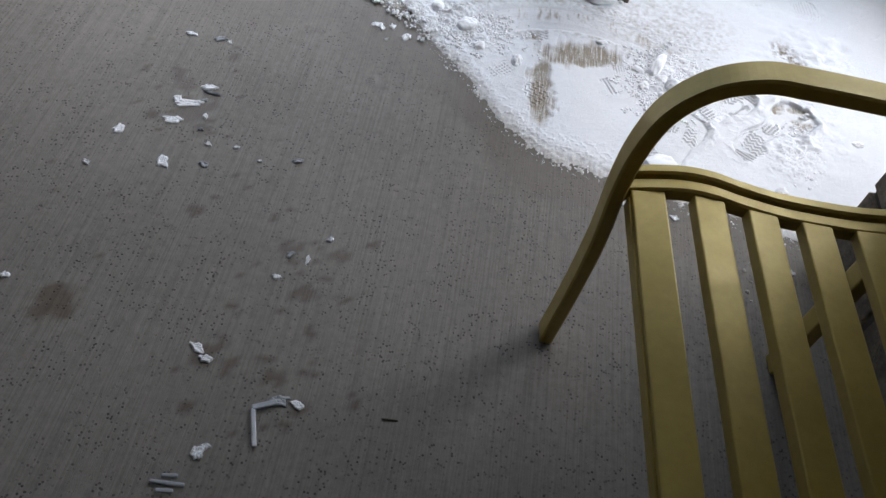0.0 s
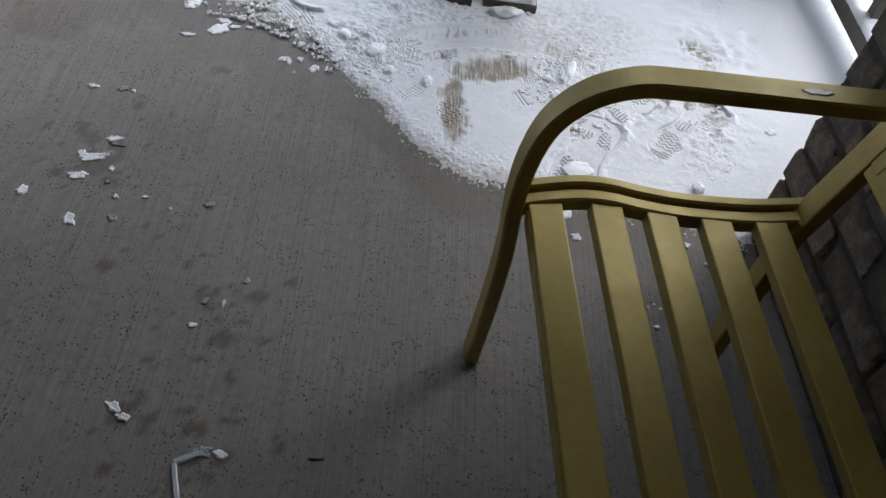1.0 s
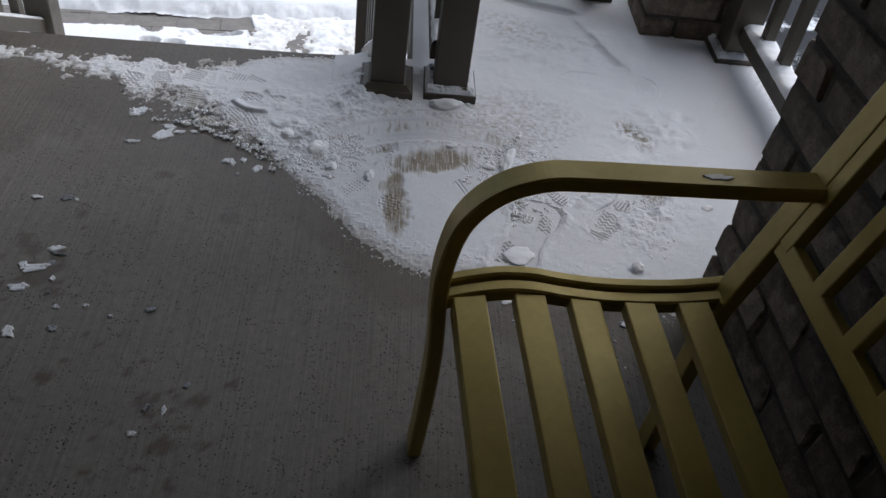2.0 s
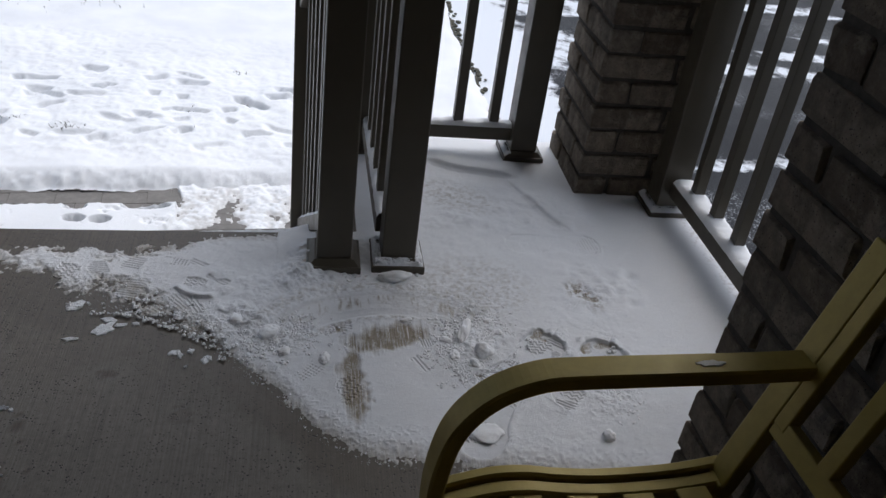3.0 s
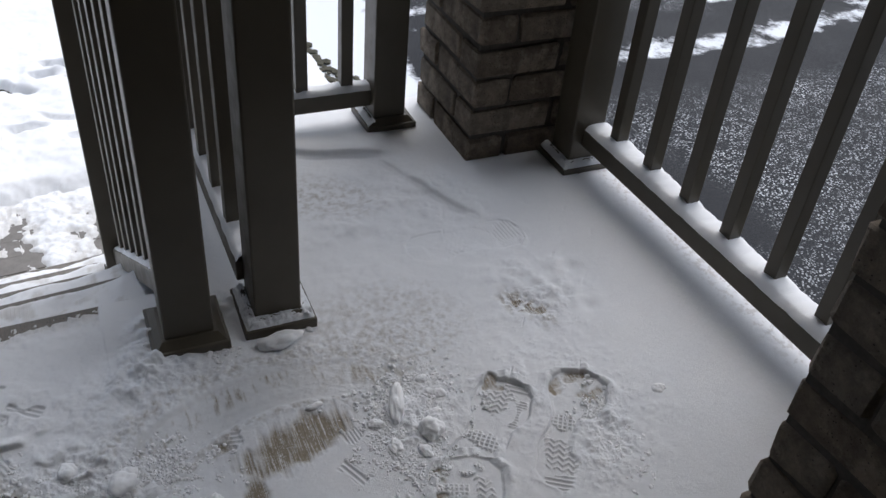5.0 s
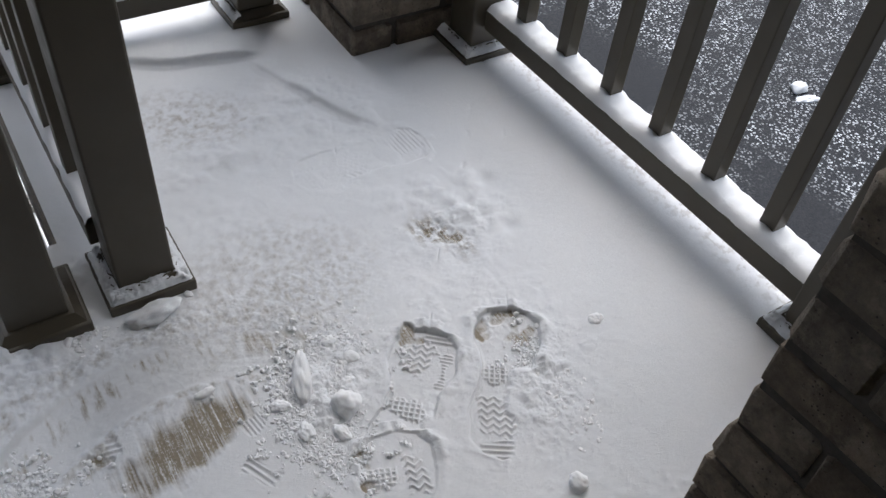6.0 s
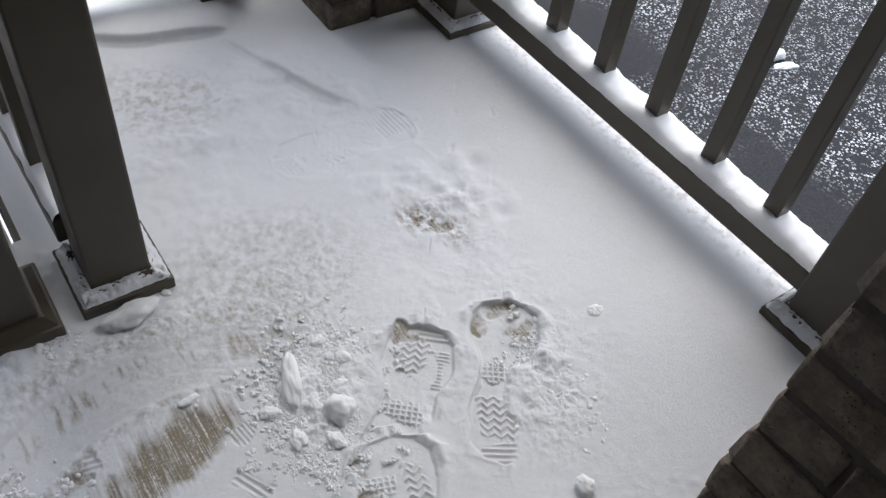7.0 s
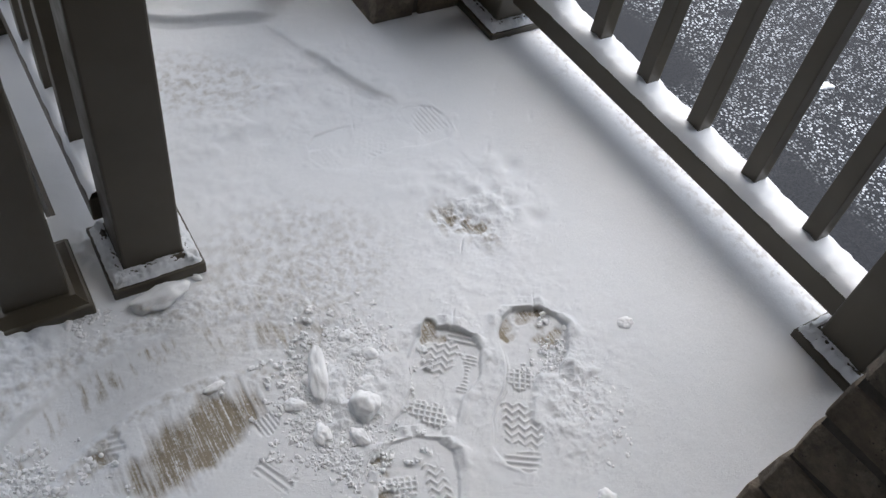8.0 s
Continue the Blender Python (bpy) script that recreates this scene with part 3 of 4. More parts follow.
    # bare heel marks
    for cx, cy, w in ((0.945, 1.728, 0.052), (0.912, 1.742, 0.030), (0.793, 1.793, 0.026), (0.604, 1.622, 0.024), (0.598, 1.590, 0.016), (0.281, 1.812, 0.018)):
        m = step(0.45, 0.75, blob(X + 0.05 * fbm(X, Y, 18, 90), Y + 0.04 * fbm(X, Y, 22, 101), cx, cy, w, w * 0.8, -40, 2)) * step(-0.18, 0.02, fbm(X, Y, 26, 91))
        Z = Z + (0.0007 - Z) * m
        thin_and_shade = np.maximum(thin_and_shade, m * (0.68 + 0.9 * fbm(X, Y, 60, 96)))
    # crumbled ridge
    rub = blob(X, Y, 0.63, 1.765, 0.10, 0.055, 50, 1.5) + 0.9 * blob(X, Y, 0.110, 1.786, 0.10, 0.06, -30, 1.5) + 0.7 * blob(X, Y, 0.047, 1.849, 0.07, 0.05, 0, 1.5) + 0.7 * blob(X, Y, 0.93, 1.60, 0.05, 0.11, -30, 1.5)
    Z = Z + rub * (np.maximum(0.022 * fbm(X, Y, 45, 92, 3) + 0.003, -0.002) + 0.008 * np.maximum(fbm(X, Y, 130, 100, 3), -0.05))
    # heaped against posts, scoured along the rail
    for cx, cy in ((0.185, 2.05), (0.205, 2.15), (0.36, 2.16), (0.24, 2.025), (0.16, 2.0)):
        Z = Z + 0.026 * blob(X, Y, cx, cy, 0.045, 0.05) * (0.6 + fbm(X, Y, 40, 95)) * step(0.0, 0.1, d)
    rim = step(1.36, 1.42, X)
    Z = Z + 0.003 * rim * fbm(X, Y, 70, 93)
    thin_and_shade = np.maximum(thin_and_shade, 0.30 * rim * step(0.02, 0.14, fbm(X, Y, 120, 94)))
    Z = np.where(d > 0.05, np.maximum(Z, 0.001), Z)
    return np.where(d > -0.012, np.maximum(Z, -0.007), -0.007) - 0.0175 * np.maximum(Y - 2.152, 0), thin_and_shade


kept = {}


def slab_height(X, Y):
    kept["z"], kept["thin_and_shade"] = slab_snow(X, Y)
    return kept["z"]


def snow_piece(x0, x1, y0, y1, cell, without=()):
    """A stretch of the snow layer; the finer the cell, the sharper the prints."""
    def keep(X, Y, Z):
        good = (Z + 0.0175 * np.maximum(Y - 2.152, 0) > -0.0045) & ((Y < porch_edge(X) - 0.004) | (X > 0.345))
        for u0, u1, v0, v1 in without:
            good &= ~((X > u0 + 0.004) & (X < u1 - 0.004) & (Y > v0 + 0.004) & (Y < v1 - 0.004))
        return good
    tagged(sheet("snow_on_slab", x0, x1, y0, y1, cell, slab_height, SNOW, keep=keep, thin_and_shade=lambda X, Y, Z: kept["thin_and_shade"]),
           "white snow on the slab, trodden with boot prints", "snow", kind="stuff")


TRODDEN, ENTRY, FAINT = (0.26, 1.06, 1.42, 2.02), (-0.46, 0.26, 1.50, 2.17), (0.76, 1.09, 2.13, 2.31)
snow_piece(*TRODDEN, 0.0014)
snow_piece(*ENTRY, 0.0018)
snow_piece(*FAINT, 0.0019)
snow_piece(-1.10, 1.478, 1.12, 2.945, 0.0037, (TRODDEN, ENTRY, FAINT))


# ---- posts and railings ----
def frustum(w0, w1, z0, z1, bm):
    v = [[bm.verts.new((sx * w / 2, sy * w / 2, z)) for sx, sy in ((-1, -1), (1, -1), (1, 1), (-1, 1))] for w, z in ((w0, z0), (w1, z1))]
    for k in range(4):
        bm.faces.new((v[0][k], v[0][(k + 1) % 4], v[1][(k + 1) % 4], v[1][k]))
    bm.faces.new(v[1])
    bm.faces.new(v[0][::-1])


def porch_post(x, y, z0, high, label, width=0.093, skirt=0.145):
    p = thing("railing_post", label, "post", "porch posts", (x, y, z0))
    part("shaft", box(-width / 2, width / 2, -width / 2, width / 2, 0.0, high, 0.004), RAIL, p)
    bm = box(-skirt / 2, skirt / 2, -skirt / 2, skirt / 2, 0.0, 0.026, 0.003)
    frustum(skirt - 0.012, width + 0.012, 0.026, 0.040, bm)
    part("base_trim", bm, RAIL, p, "moulded skirt at the foot")
    bm = box(-0.062, 0.062, -0.062, 0.062, high, high + 0.016, 0.003)
    frustum(0.118, 0.012, high + 0.016, high + 0.046, bm)
    part("cap", bm, RAIL, p)
    return p


def skirt_snow(x, y, sides, seed):
    """Snow left on the ledge of a post's skirt; sides: where it lies, as (dx, dy)."""
    bm = bmesh.new()
    for dx, dy in sides:
        n = 70
        rows = []
        for i in range(n + 1):
            s = -0.066 + 0.132 * i / n
            row = []
            for k in range(10):
                q = k / 9
                out = 0.0475 + (0.0215 + 0.003 * noise.noise((s * 60, seed, 1))) * q
                z = 0.0400 - fall_of_slab(y) - 0.012 * q + 0.006 * max(math.sin(math.pi * (0.15 + 0.85 * q)), 0) * (0.62 + 1.1 * noise.noise((s * 38, q * 3, seed)) + 0.9 * noise.noise((s * 150, q * 9, seed))) - (0.004 if i in (0, n) else 0)
                row.append(bm.verts.new((x + (dx * out if dx else s), y + (dy * out if dy else s), z)))
            rows.append(row)
        for p, q in zip(rows, rows[1:]):
            for k in range(9):
                bm.faces.new((p[k], p[k + 1], q[k + 1], q[k]))
    bmesh.ops.recalc_face_normals(bm, faces=bm.faces)
    tagged(part("snow_on_skirt", bm, SNOW, smooth=True), "thin snow on the ledge of a post's foot", "snow", "snow on the post feet", "stuff")


for k, (x, y, sides) in enumerate(((0.447, 2.127, ((0, -1), (1, 0), (-1, 0))), (1.407, 1.455, ((-1, 0), (0, 1))), (1.367, 2.478, ((-1, 0), (0, -1))), (0.95, 2.842, ((-1, 0), )))):
    skirt_snow(x, y, sides, k * 5.0)
DARK = "dark taupe square railing post in snow"
porch_post(0.272, 2.118, 0.0, 1.02, DARK + " at the stair head")
porch_post(0.447, 2.127, 0.0, 1.02, DARK)
porch_post(0.95, 2.842, -0.012, 1.02, DARK + " near the brick column")
porch_post(0.405, 2.85, -0.012, 1.02, DARK + " at the corner")
porch_post(1.367, 2.478, -0.006, 1.02, DARK + " against the brick column")
porch_post(1.407, 1.455, 0.0, 1.02, DARK + " against the brick wall")
porch_post(0.192, 2.995, -0.53, 1.16, "taupe painted newel post at the foot of the stair rail")
porch_post(-1.012, 2.995, -0.53, 1.16, "taupe painted newel post at the foot of the stair rail")
porch_post(-1.10, 2.04, 0.0, 1.02, DARK + " at the stair head")


def railing(a, b, spots, label, drop=0.0, low=0.075, snow=True, wide=0.052, shift=0.0):
    """A railing between posts; spots: shares of the way at which balusters stand."""
    a, b = Vector((*a, 0)), Vector((*b, 0))
    r = thing("railing", label, "railing", "porch railings")
    d = b - a
    flat = d.normalized()
    side = (-flat.y, flat.x, 0)
    fall = Vector((0, 0, drop))
    lean = Vector(side) * shift
    part("bottom_rail", bar(a + lean + Vector((0, 0, low + 0.024)), b + lean + fall + Vector((0, 0, low + 0.024)), wide, 0.048, 0.003, side), RAIL, r)
    part("top_rail", bar(a + Vector((0, 0, low + 0.88)), b + fall + Vector((0, 0, low + 0.88)), 0.075, 0.045, 0.005, side), RAIL, r)
    w = 0.0165
    for s in spots:
        p = a + d * s + fall * s
        bm = box(-w, w, -w, w, low + 0.04, low + 0.87, 0.002)
        bm.transform(Matrix.Translation(p) @ Matrix.Rotation(math.atan2(flat.y, flat.x), 4, "Z"))
        part("baluster", bm, RAIL, r)
    if snow:
        n = max(int(d.length / 0.006), 2)
        bm = bmesh.new()
        rows = []
        for i in range(n + 1):
            s = i / n
            c = a + lean + d * s + fall * s + Vector((0, 0, low + 0.0475))
            near = min([abs(s - q) * d.length for q in spots] + [9])
            high = 0.017 * (0.85 + 0.35 * noise.noise((s * d.length * 9, a.x * 7, 0)) + 0.25 * noise.noise((s * d.length * 50, a.y, 3))) + 0.005 * math.exp(-((near / 0.03) ** 2))
            row = []
            for k in range(9):
                q = k / 8 * 2 - 1
                half = wide / 2 - 0.001 + 0.002 * noise.noise((s * d.length * 30, q, 9))
                top_z = high * max(1 - abs(q) ** 3.5, 0.0) ** 0.5
                row.append(bm.verts.new(c + Vector(side) * (q * half) + Vector((0, 0, top_z + 0.001 * noise.noise((s * d.length * 120, q * 4, 1))))))
            rows.append(row)
        for p, q in zip(rows, rows[1:]):
            for k in range(8):
                bm.faces.new((p[k], p[k + 1], q[k + 1], q[k]))
        bmesh.ops.recalc_face_normals(bm, faces=bm.faces)
        tagged(part("snow_on_rail", bm, SNOW, smooth=True), "strip of white snow lying along the bottom rail", "snow", "snow on the rails", "stuff")
    return r


L = 2.43 - 1.50
railing((1.396, 2.43), (1.411, 1.50), [(2.43 - y) / L for y in (2.342, 2.200, 2.055, 1.910, 1.766, 1.621)], "taupe railing with square balusters and snow on its bottom rail", wide=0.078, shift=-0.006)
railing((0.45, 2.85), (0.905, 2.85), [(x - 0.45) / 0.455 for x in (0.585, 0.712, 0.838)], "taupe railing with square balusters at the porch front", low=0.052)
railing((0.412, 2.17), (0.405, 2.805), [(y - 2.17) / 0.635 for y in (2.30, 2.44, 2.575, 2.70)], "taupe railing with square balusters beside the steps", low=0.066)
railing((0.262, 2.165), (0.196, 2.95), [k / 7 for k in range(1, 7)], "taupe sloping stair railing with square balusters", drop=-0.50)
railing((-1.095, 2.09), (-1.016, 2.95), [k / 7 for k in range(1, 7)], "taupe sloping stair railing with square balusters", drop=-0.50)


# ---- the bench ----
def garden_bench():
    b = thing("garden_bench", "gold-painted metal garden bench with a slatted seat, against the brick wall", "bench", at=BENCH[:3], turn=BENCH[3])
    seat_top = lambda x: np.interp(x, [0.385, 0.45, 0.50, 0.56, 0.62, 0.70, 0.82], [0.397, 0.408, 0.408, 0.400, 0.394, 0.392, 0.400])
    y0, y1 = -0.27, 0.985
    for x in (0.410, 0.501, 0.589, 0.676, 0.761):
        z = float(seat_top(x)) - 0.002
        tilt = math.atan2(float(seat_top(x + 0.02) - seat_top(x - 0.02)), 0.04)
        bm = box(-0.0245, 0.0245, y0 + 0.03, y1 - 0.038, -0.022, 0.0, 0.0025)
        bm.transform(Matrix.Translation((x, 0, z)) @ Matrix.Rotation(-tilt, 4, "Y"))
        part("seat_slat", bm, GOLD, b)
    prof = [(0.372, 0.390), (0.41, 0.402), (0.46, 0.412), (0.505, 0.411), (0.555, 0.401), (0.62, 0.392), (0.70, 0.390), (0.76, 0.393), (0.825, 0.403)]
    for y in (y1 - 0.027, y0 + 0.027):
        part("seat_end_rail", bent_bar([(x, z - 0.012) for x, z in prof], 0.024, 0.026, y), GOLD, b)
    for y in (y1 - 0.003, y0 + 0.003):
        part("side_rail", bent_bar([(x, z - 0.006) for x, z in prof], 0.020, 0.030, y), GOLD, b)
    arm = [(0.362, 0.004), (0.368, 0.14), (0.370, 0.28), (0.364, 0.40), (0.367, 0.48), (0.384, 0.550), (0.424, 0.600), (0.480, 0.625), (0.54, 0.628), (0.66, 0.626), (0.78, 0.624), (0.872, 0.624)]
    for y in (y1 - 0.036, y0 + 0.036):
        arm_part = part("arm_and_front_leg", bent_bar(arm, 0.044, 0.024, y), GOLD, b)
        far_arm = arm_part if y > 0.5 else far_arm
    lean = lambda z: 0.812 + (z - 0.416) * 0.262
    for y in (y1 - 0.027, y0 + 0.027):
        part("back_upright", bar((lean(0.36) + 0.012, y, 0.36), (lean(0.812) + 0.012, y, 0.812), 0.044, 0.026, 0.003), GOLD, b)
        part("rear_leg", bar((0.800, y, 0.0), (0.815, y, 0.40), 0.040, 0.026, 0.003), GOLD, b)
    rail = lambda z, h: bar((lean(z) + 0.012, y0 + 0.05, z), (lean(z) + 0.012, y1 - 0.05, z), h, 0.022, 0.0025, (0.25, 0, 0.97))
    part("back_bottom_rail", rail(0.530, 0.034), GOLD, b)
    part("back_top_rail", rail(0.792, 0.034), GOLD, b)
    y = y1 - 0.061
    part("back_frame", bar((lean(0.53) + 0.011, y, 0.53), (lean(0.79) + 0.011, y, 0.79), 0.026, 0.022, 0.0025), GOLD, b)
    y -= 0.097
    while y > y0 + 0.08:
        part("back_slat", bar((lean(0.53) + 0.011, y, 0.53), (lean(0.79) + 0.011, y, 0.79), 0.028, 0.020, 0.0025), GOLD, b)
        y -= 0.095
    part("front_stretcher", bar((0.395, y0 + 0.03, 0.372), (0.395, y1 - 0.04, 0.372), 0.02, 0.022, 0.002, (1, 0, 0)), GOLD, b)
    # flaked paint on the arm
    bm = bmesh.new()
    ring = []
    for k in range(40):
        t = k / 40 * 2 * math.pi
        r = 1 + 0.5 * noise.noise((math.cos(t) * 1.7, math.sin(t) * 1.7, 4)) + 0.5 * noise.noise((math.cos(t) * 5, math.sin(t) * 5, 7))
        ring.append(bm.verts.new((0.715 + 0.019 * math.cos(t) * r, y1 - 0.038 + 0.006 * math.sin(t) * r, 0.6385)))
    bm.faces.new(ring)
    ext = bmesh.ops.extrude_face_region(bm, geom=bm.faces[:])
    bmesh.ops.translate(bm, verts=[v for v in ext["geom"] if isinstance(v, bmesh.types.BMVert)], vec=(0, 0, -0.004))
    bmesh.ops.recalc_face_normals(bm, faces=bm.faces[:])
    part("flaked_spot", bm, PRIMER, far_arm, "pale bare spot in the gold paint")
    return b


BENCH = (0.0663, -0.0357, 0.0, 3.9)
garden_bench()


# ---- setting beyond the porch ----
tracks = random.Random(21)
TRACKS = []
for _ in range(80):
    y = tracks.triangular(4.2, 5.5, 4.7)
    x = tracks.uniform(-1.9, 0.75)
    TRACKS.append((x, y, tracks.uniform(0.025, 0.10), tracks.uniform(0.022, 0.045), tracks.gauss(4, 16), tracks.uniform(0.018, 0.052)))


def lawn(X, Y):
    edge = 4.035 + 0.085 * X
    z = -0.79 + 0.05 * fbm(X, Y, 1.3, 5) + 0.02 * fbm(X, Y, 4, 6)
    band = step(4.0, 4.3, Y) * step(6.3, 5.2, Y + 0.2 * X)
    z = z + band * (0.022 * fbm(X, Y, 7, 7, 3) + 0.014 * fbm(X, Y, 22, 27, 3))
    # old tracks: steep at the back, sloping up to the front
    wx, wy = X + 0.03 * fbm(X, Y, 9, 28), Y + 0.03 * fbm(X, Y, 9, 29)
    for cx, cy, rx, ry, turn, deep in TRACKS:
        near = (np.abs(X - cx) < rx * 2 + 0.06) & (np.abs(Y - cy) < rx + ry * 2 + 0.06)
        if not near.any():
            continue
        c, q = math.cos(math.radians(turn)), math.sin(math.radians(turn))
        u = ((wx - cx) * c + (wy - cy) * q) / rx
        v = (-(wx - cx) * q + (wy - cy) * c) / ry
        dent = step(1.3, 0.6, np.abs(u)) * step(-1.4, 0.6, v) * step(1.0, 0.68, v)
        z = z - np.where(near, deep * dent, 0.0)
    front = Y - edge - 0.05 * fbm(X, Y, 7, 8) - 0.03 * fbm(X, Y, 25, 18)
    z = z - (1 - step(-0.02, 0.10, front) ** 0.5) * 0.075
    far = step(8.5, 11.5, Y) + step(-5, -8, X) + step(1.25, 1.5, X - 0.08 * fbm(X, Y, 3, 9))
    return z - 0.16 * np.clip(far, 0, 1)


def lawn_piece(x0, x1, y0, y1, cell, hole=None):
    def keep(X, Y, Z):
        good = Y > 4.012 + 0.085 * X + 0.05 * fbm(X, Y, 7, 8) + 0.03 * fbm(X, Y, 25, 18)
        if hole:
            good &= ~((X > hole[0] + 0.01) & (X < hole[1] - 0.01) & (Y > hole[2]) & (Y < hole[3] - 0.01))
        return good
    tagged(sheet("lawn_snow", x0, x1, y0, y1, cell, lawn, SNOW, keep=keep, thin_and_shade=lambda X, Y, Z: 0.0 * X),
           "thick white snow over the lawn, pitted by old tracks", "snow", kind="stuff")


TRACKED = (-2.1, 0.8, 3.7, 6.0)
lawn_piece(*TRACKED, 0.009)
lawn_piece(-8.5, 1.5, 3.2, 12.0, 0.04, TRACKED)
tagged(part("lawn_soil", prism([(-8.4, 3.46), (1.35, 4.21), (1.35, 11.6), (-8.4, 11.6)], -0.95, -0.846), SOIL), "dark soil and grass under the lawn's snow", "soil", kind="structure")
bm = bmesh.new()
bmesh.ops.create_grid(bm, x_segments=20, y_segments=20, size=300)
bmesh.ops.translate(bm, verts=bm.verts, vec=(0, 0, -0.905))
tagged(part("ground", bm, SNOW), "snow-covered ground reaching into the distance", "ground", kind="structure")


def drive_snow(X, Y, Z):
    v = Y - 0.12 * X + 0.35 * fbm(X, Y, 1.2, 3)
    streak = np.maximum(step(-0.03, 0.14, fbm(X * 0.4, Y * 1.5, 1.5, 13)), np.exp(-((v - 4.22) / 0.20) ** 2))
    edge = step(2.2, 1.6, X + 0.5 * fbm(X, Y, 1.5, 8)) * step(3.2, 4.4, Y)
    return np.maximum(step(4.0, 4.2, v) * (0.38 + 0.34 * streak), edge)


def drive_slush(X, Y, Z):
    return step(2.72, 2.95, X + 0.25 * fbm(X, Y, 2.2, 4)) * step(4.3, 3.8, Y) * (0.7 + 0.8 * fbm(X, Y, 2.5, 6)) + 0.5 * step(0.1, 0.2, fbm(X, Y, 1.5, 9))


road = sheet("driveway", 1.33, 13.0, -6.0, 16.0, 0.08, lambda X, Y: -0.868 + 0.008 * fbm(X, Y, 1.0, 2), ASPHALT, patch=drive_snow, slush=drive_slush)
tagged(road, "wet dark asphalt driveway with slush and snow patches", "driveway", kind="structure")


def path_snow(X, Y):
    v = Y - 0.085 * X
    t = 0.008 + 0.045 * fbm(X, Y, 5, 11) + 0.05 * fbm(X, Y, 20, 12) + 0.012 * fbm(X, Y, 90, 13)
    t = t + 0.040 * step(-0.30, -0.42, X) * step(3.90, 3.80, v) - 0.05 * step(3.80, 3.88, v) * step(-0.16, -0.22, X) + 0.008 * step(-0.2, -0.1, X)
    t = np.where(X > -0.42 + 0.2 * fbm(X, Y, 4, 33), 0.001 + 0.045 * fbm(X, Y, 6, 34) + 0.022 * fbm(X, Y, 26, 35, 3), t)
    for cx, cy, rx in ((-0.848, 3.731, 0.055), (-0.827, 3.622, 0.05), (-0.715, 3.618, 0.055), (-0.53, 3.752, 0.12)):
        t = t - 0.12 * step(0.35, 0.75, blob(X + 0.03 * fbm(X, Y, 15, 36), Y, cx, cy, rx, 0.036, 5, 2)) * (0.8 + 0.8 * fbm(X, Y, 60, 37))
    return -0.858 + np.clip(t, -0.02, 0.04)


tagged(sheet("path_snow", -1.7, 0.6, 3.37, 4.12, 0.0058, path_snow, SNOW, keep=lambda X, Y, Z: (Z > -0.866) & (Y < 4.06 + 0.085 * X),
             thin_and_shade=lambda X, Y, Z: 0.32 * step(-0.848, -0.862, Z + 0.02 * fbm(X, Y, 45, 38)) * step(-0.5, -0.35, X)),
       "broken white snow and slush on the paver path", "snow", kind="stuff")

ROOFED = [(-3.3, -2.1), (1.64, -2.1), (1.64, 3.1), (-3.3, 3.0)]
tagged(part("ceiling", prism(ROOFED, 2.42, 2.62), SOFFIT), "pale painted porch ceiling", "ceiling", kind="structure")
# unseen beam, added and hung low to keep skylight off the slab
tagged(part("beam", box(-3.3, 1.64, 2.72, 2.92, 2.16, 2.42, 0.005), SOFFIT), "unseen painted beam added along the porch front to limit light", "beam", kind="structure")
# two unseen walls, added to block light from behind and from the left
tagged(part("wall_south", box(-3.3, 1.6, -1.05, -0.85, -0.9, 2.75, 0), BRICKS), "unseen brown brick wall added behind the porch to block light", "wall", kind="structure")
tagged(part("wall_west", box(-1.5, -1.25, -0.9, 2.0, -0.9, 2.42, 0), BRICKS), "unseen brown brick wall added beside the porch to block light", "wall", kind="structure")


# ---- small things on the slab ----
def snow_lump(x, y, sx, sy, sz, turn, seed, z=0.003, rough=0.65):
    ob = chunk("snow_lump", (sx, sy, sz), seed, CLUMP, flat=1.0, detail=4, rough=rough)
    ob.matrix_world = pose(x, y, z, 0, 0, turn)
    return tagged(ob, "small lump of white snow lying on the trodden snow", "snow lump", "snow lumps")


LUMPS = [(1.087, 1.671, 0.018, 0.015, 0.013), (0.629, 1.722, 0.030, 0.026, 0.026), (0.557, 1.710, 0.021, 0.015, 0.014), (0.602, 1.684, 0.021, 0.014, 0.014), (0.540, 1.770, 0.020, 0.014, 0.012), (0.66, 1.845, 0.017, 0.012, 0.012), (0.110, 1.786, 0.032, 0.026, 0.020), (0.244, 1.699, 0.026, 0.016, 0.014),
         (0.869, 1.44, 0.020, 0.018, 0.017), (1.062, 1.95, 0.015, 0.013, 0.010), (0.452, 1.848, 0.021, 0.009, 0.010), (0.15, 1.72, 0.022, 0.015, 0.014),
         (0.03, 1.84, 0.024, 0.02, 0.016), (0.24, 1.69, 0.016, 0.012, 0.010), (0.68, 1.80, 0.017, 0.014, 0.012), (0.655, 1.76, 0.014, 0.012, 0.011),
         (0.575, 1.80, 0.013, 0.010, 0.009), (0.12, 1.80, 0.026, 0.02, 0.015), (0.90, 2.03, 0.013, 0.011, 0.007),
         (0.215, 2.035, 0.020, 0.013, 0.014), (0.262, 2.030, 0.013, 0.010, 0.010), (0.300, 2.040, 0.014, 0.009, 0.009), (0.195, 2.09, 0.016, 0.02, 0.017), (0.50, 2.048, 0.010, 0.008, 0.007)]
for k, (x, y, a, b, c) in enumerate(LUMPS):
    snow_lump(x, y, a * 0.8, b * 0.8, c * 0.75, 37 * k, k + 1, 0.002)
tagged(snow_lump(0.592, 1.800, 0.015, 0.046, 0.017, -20, 34, rough=0.6), "long upright sliver of crusted white snow", "snow lump")
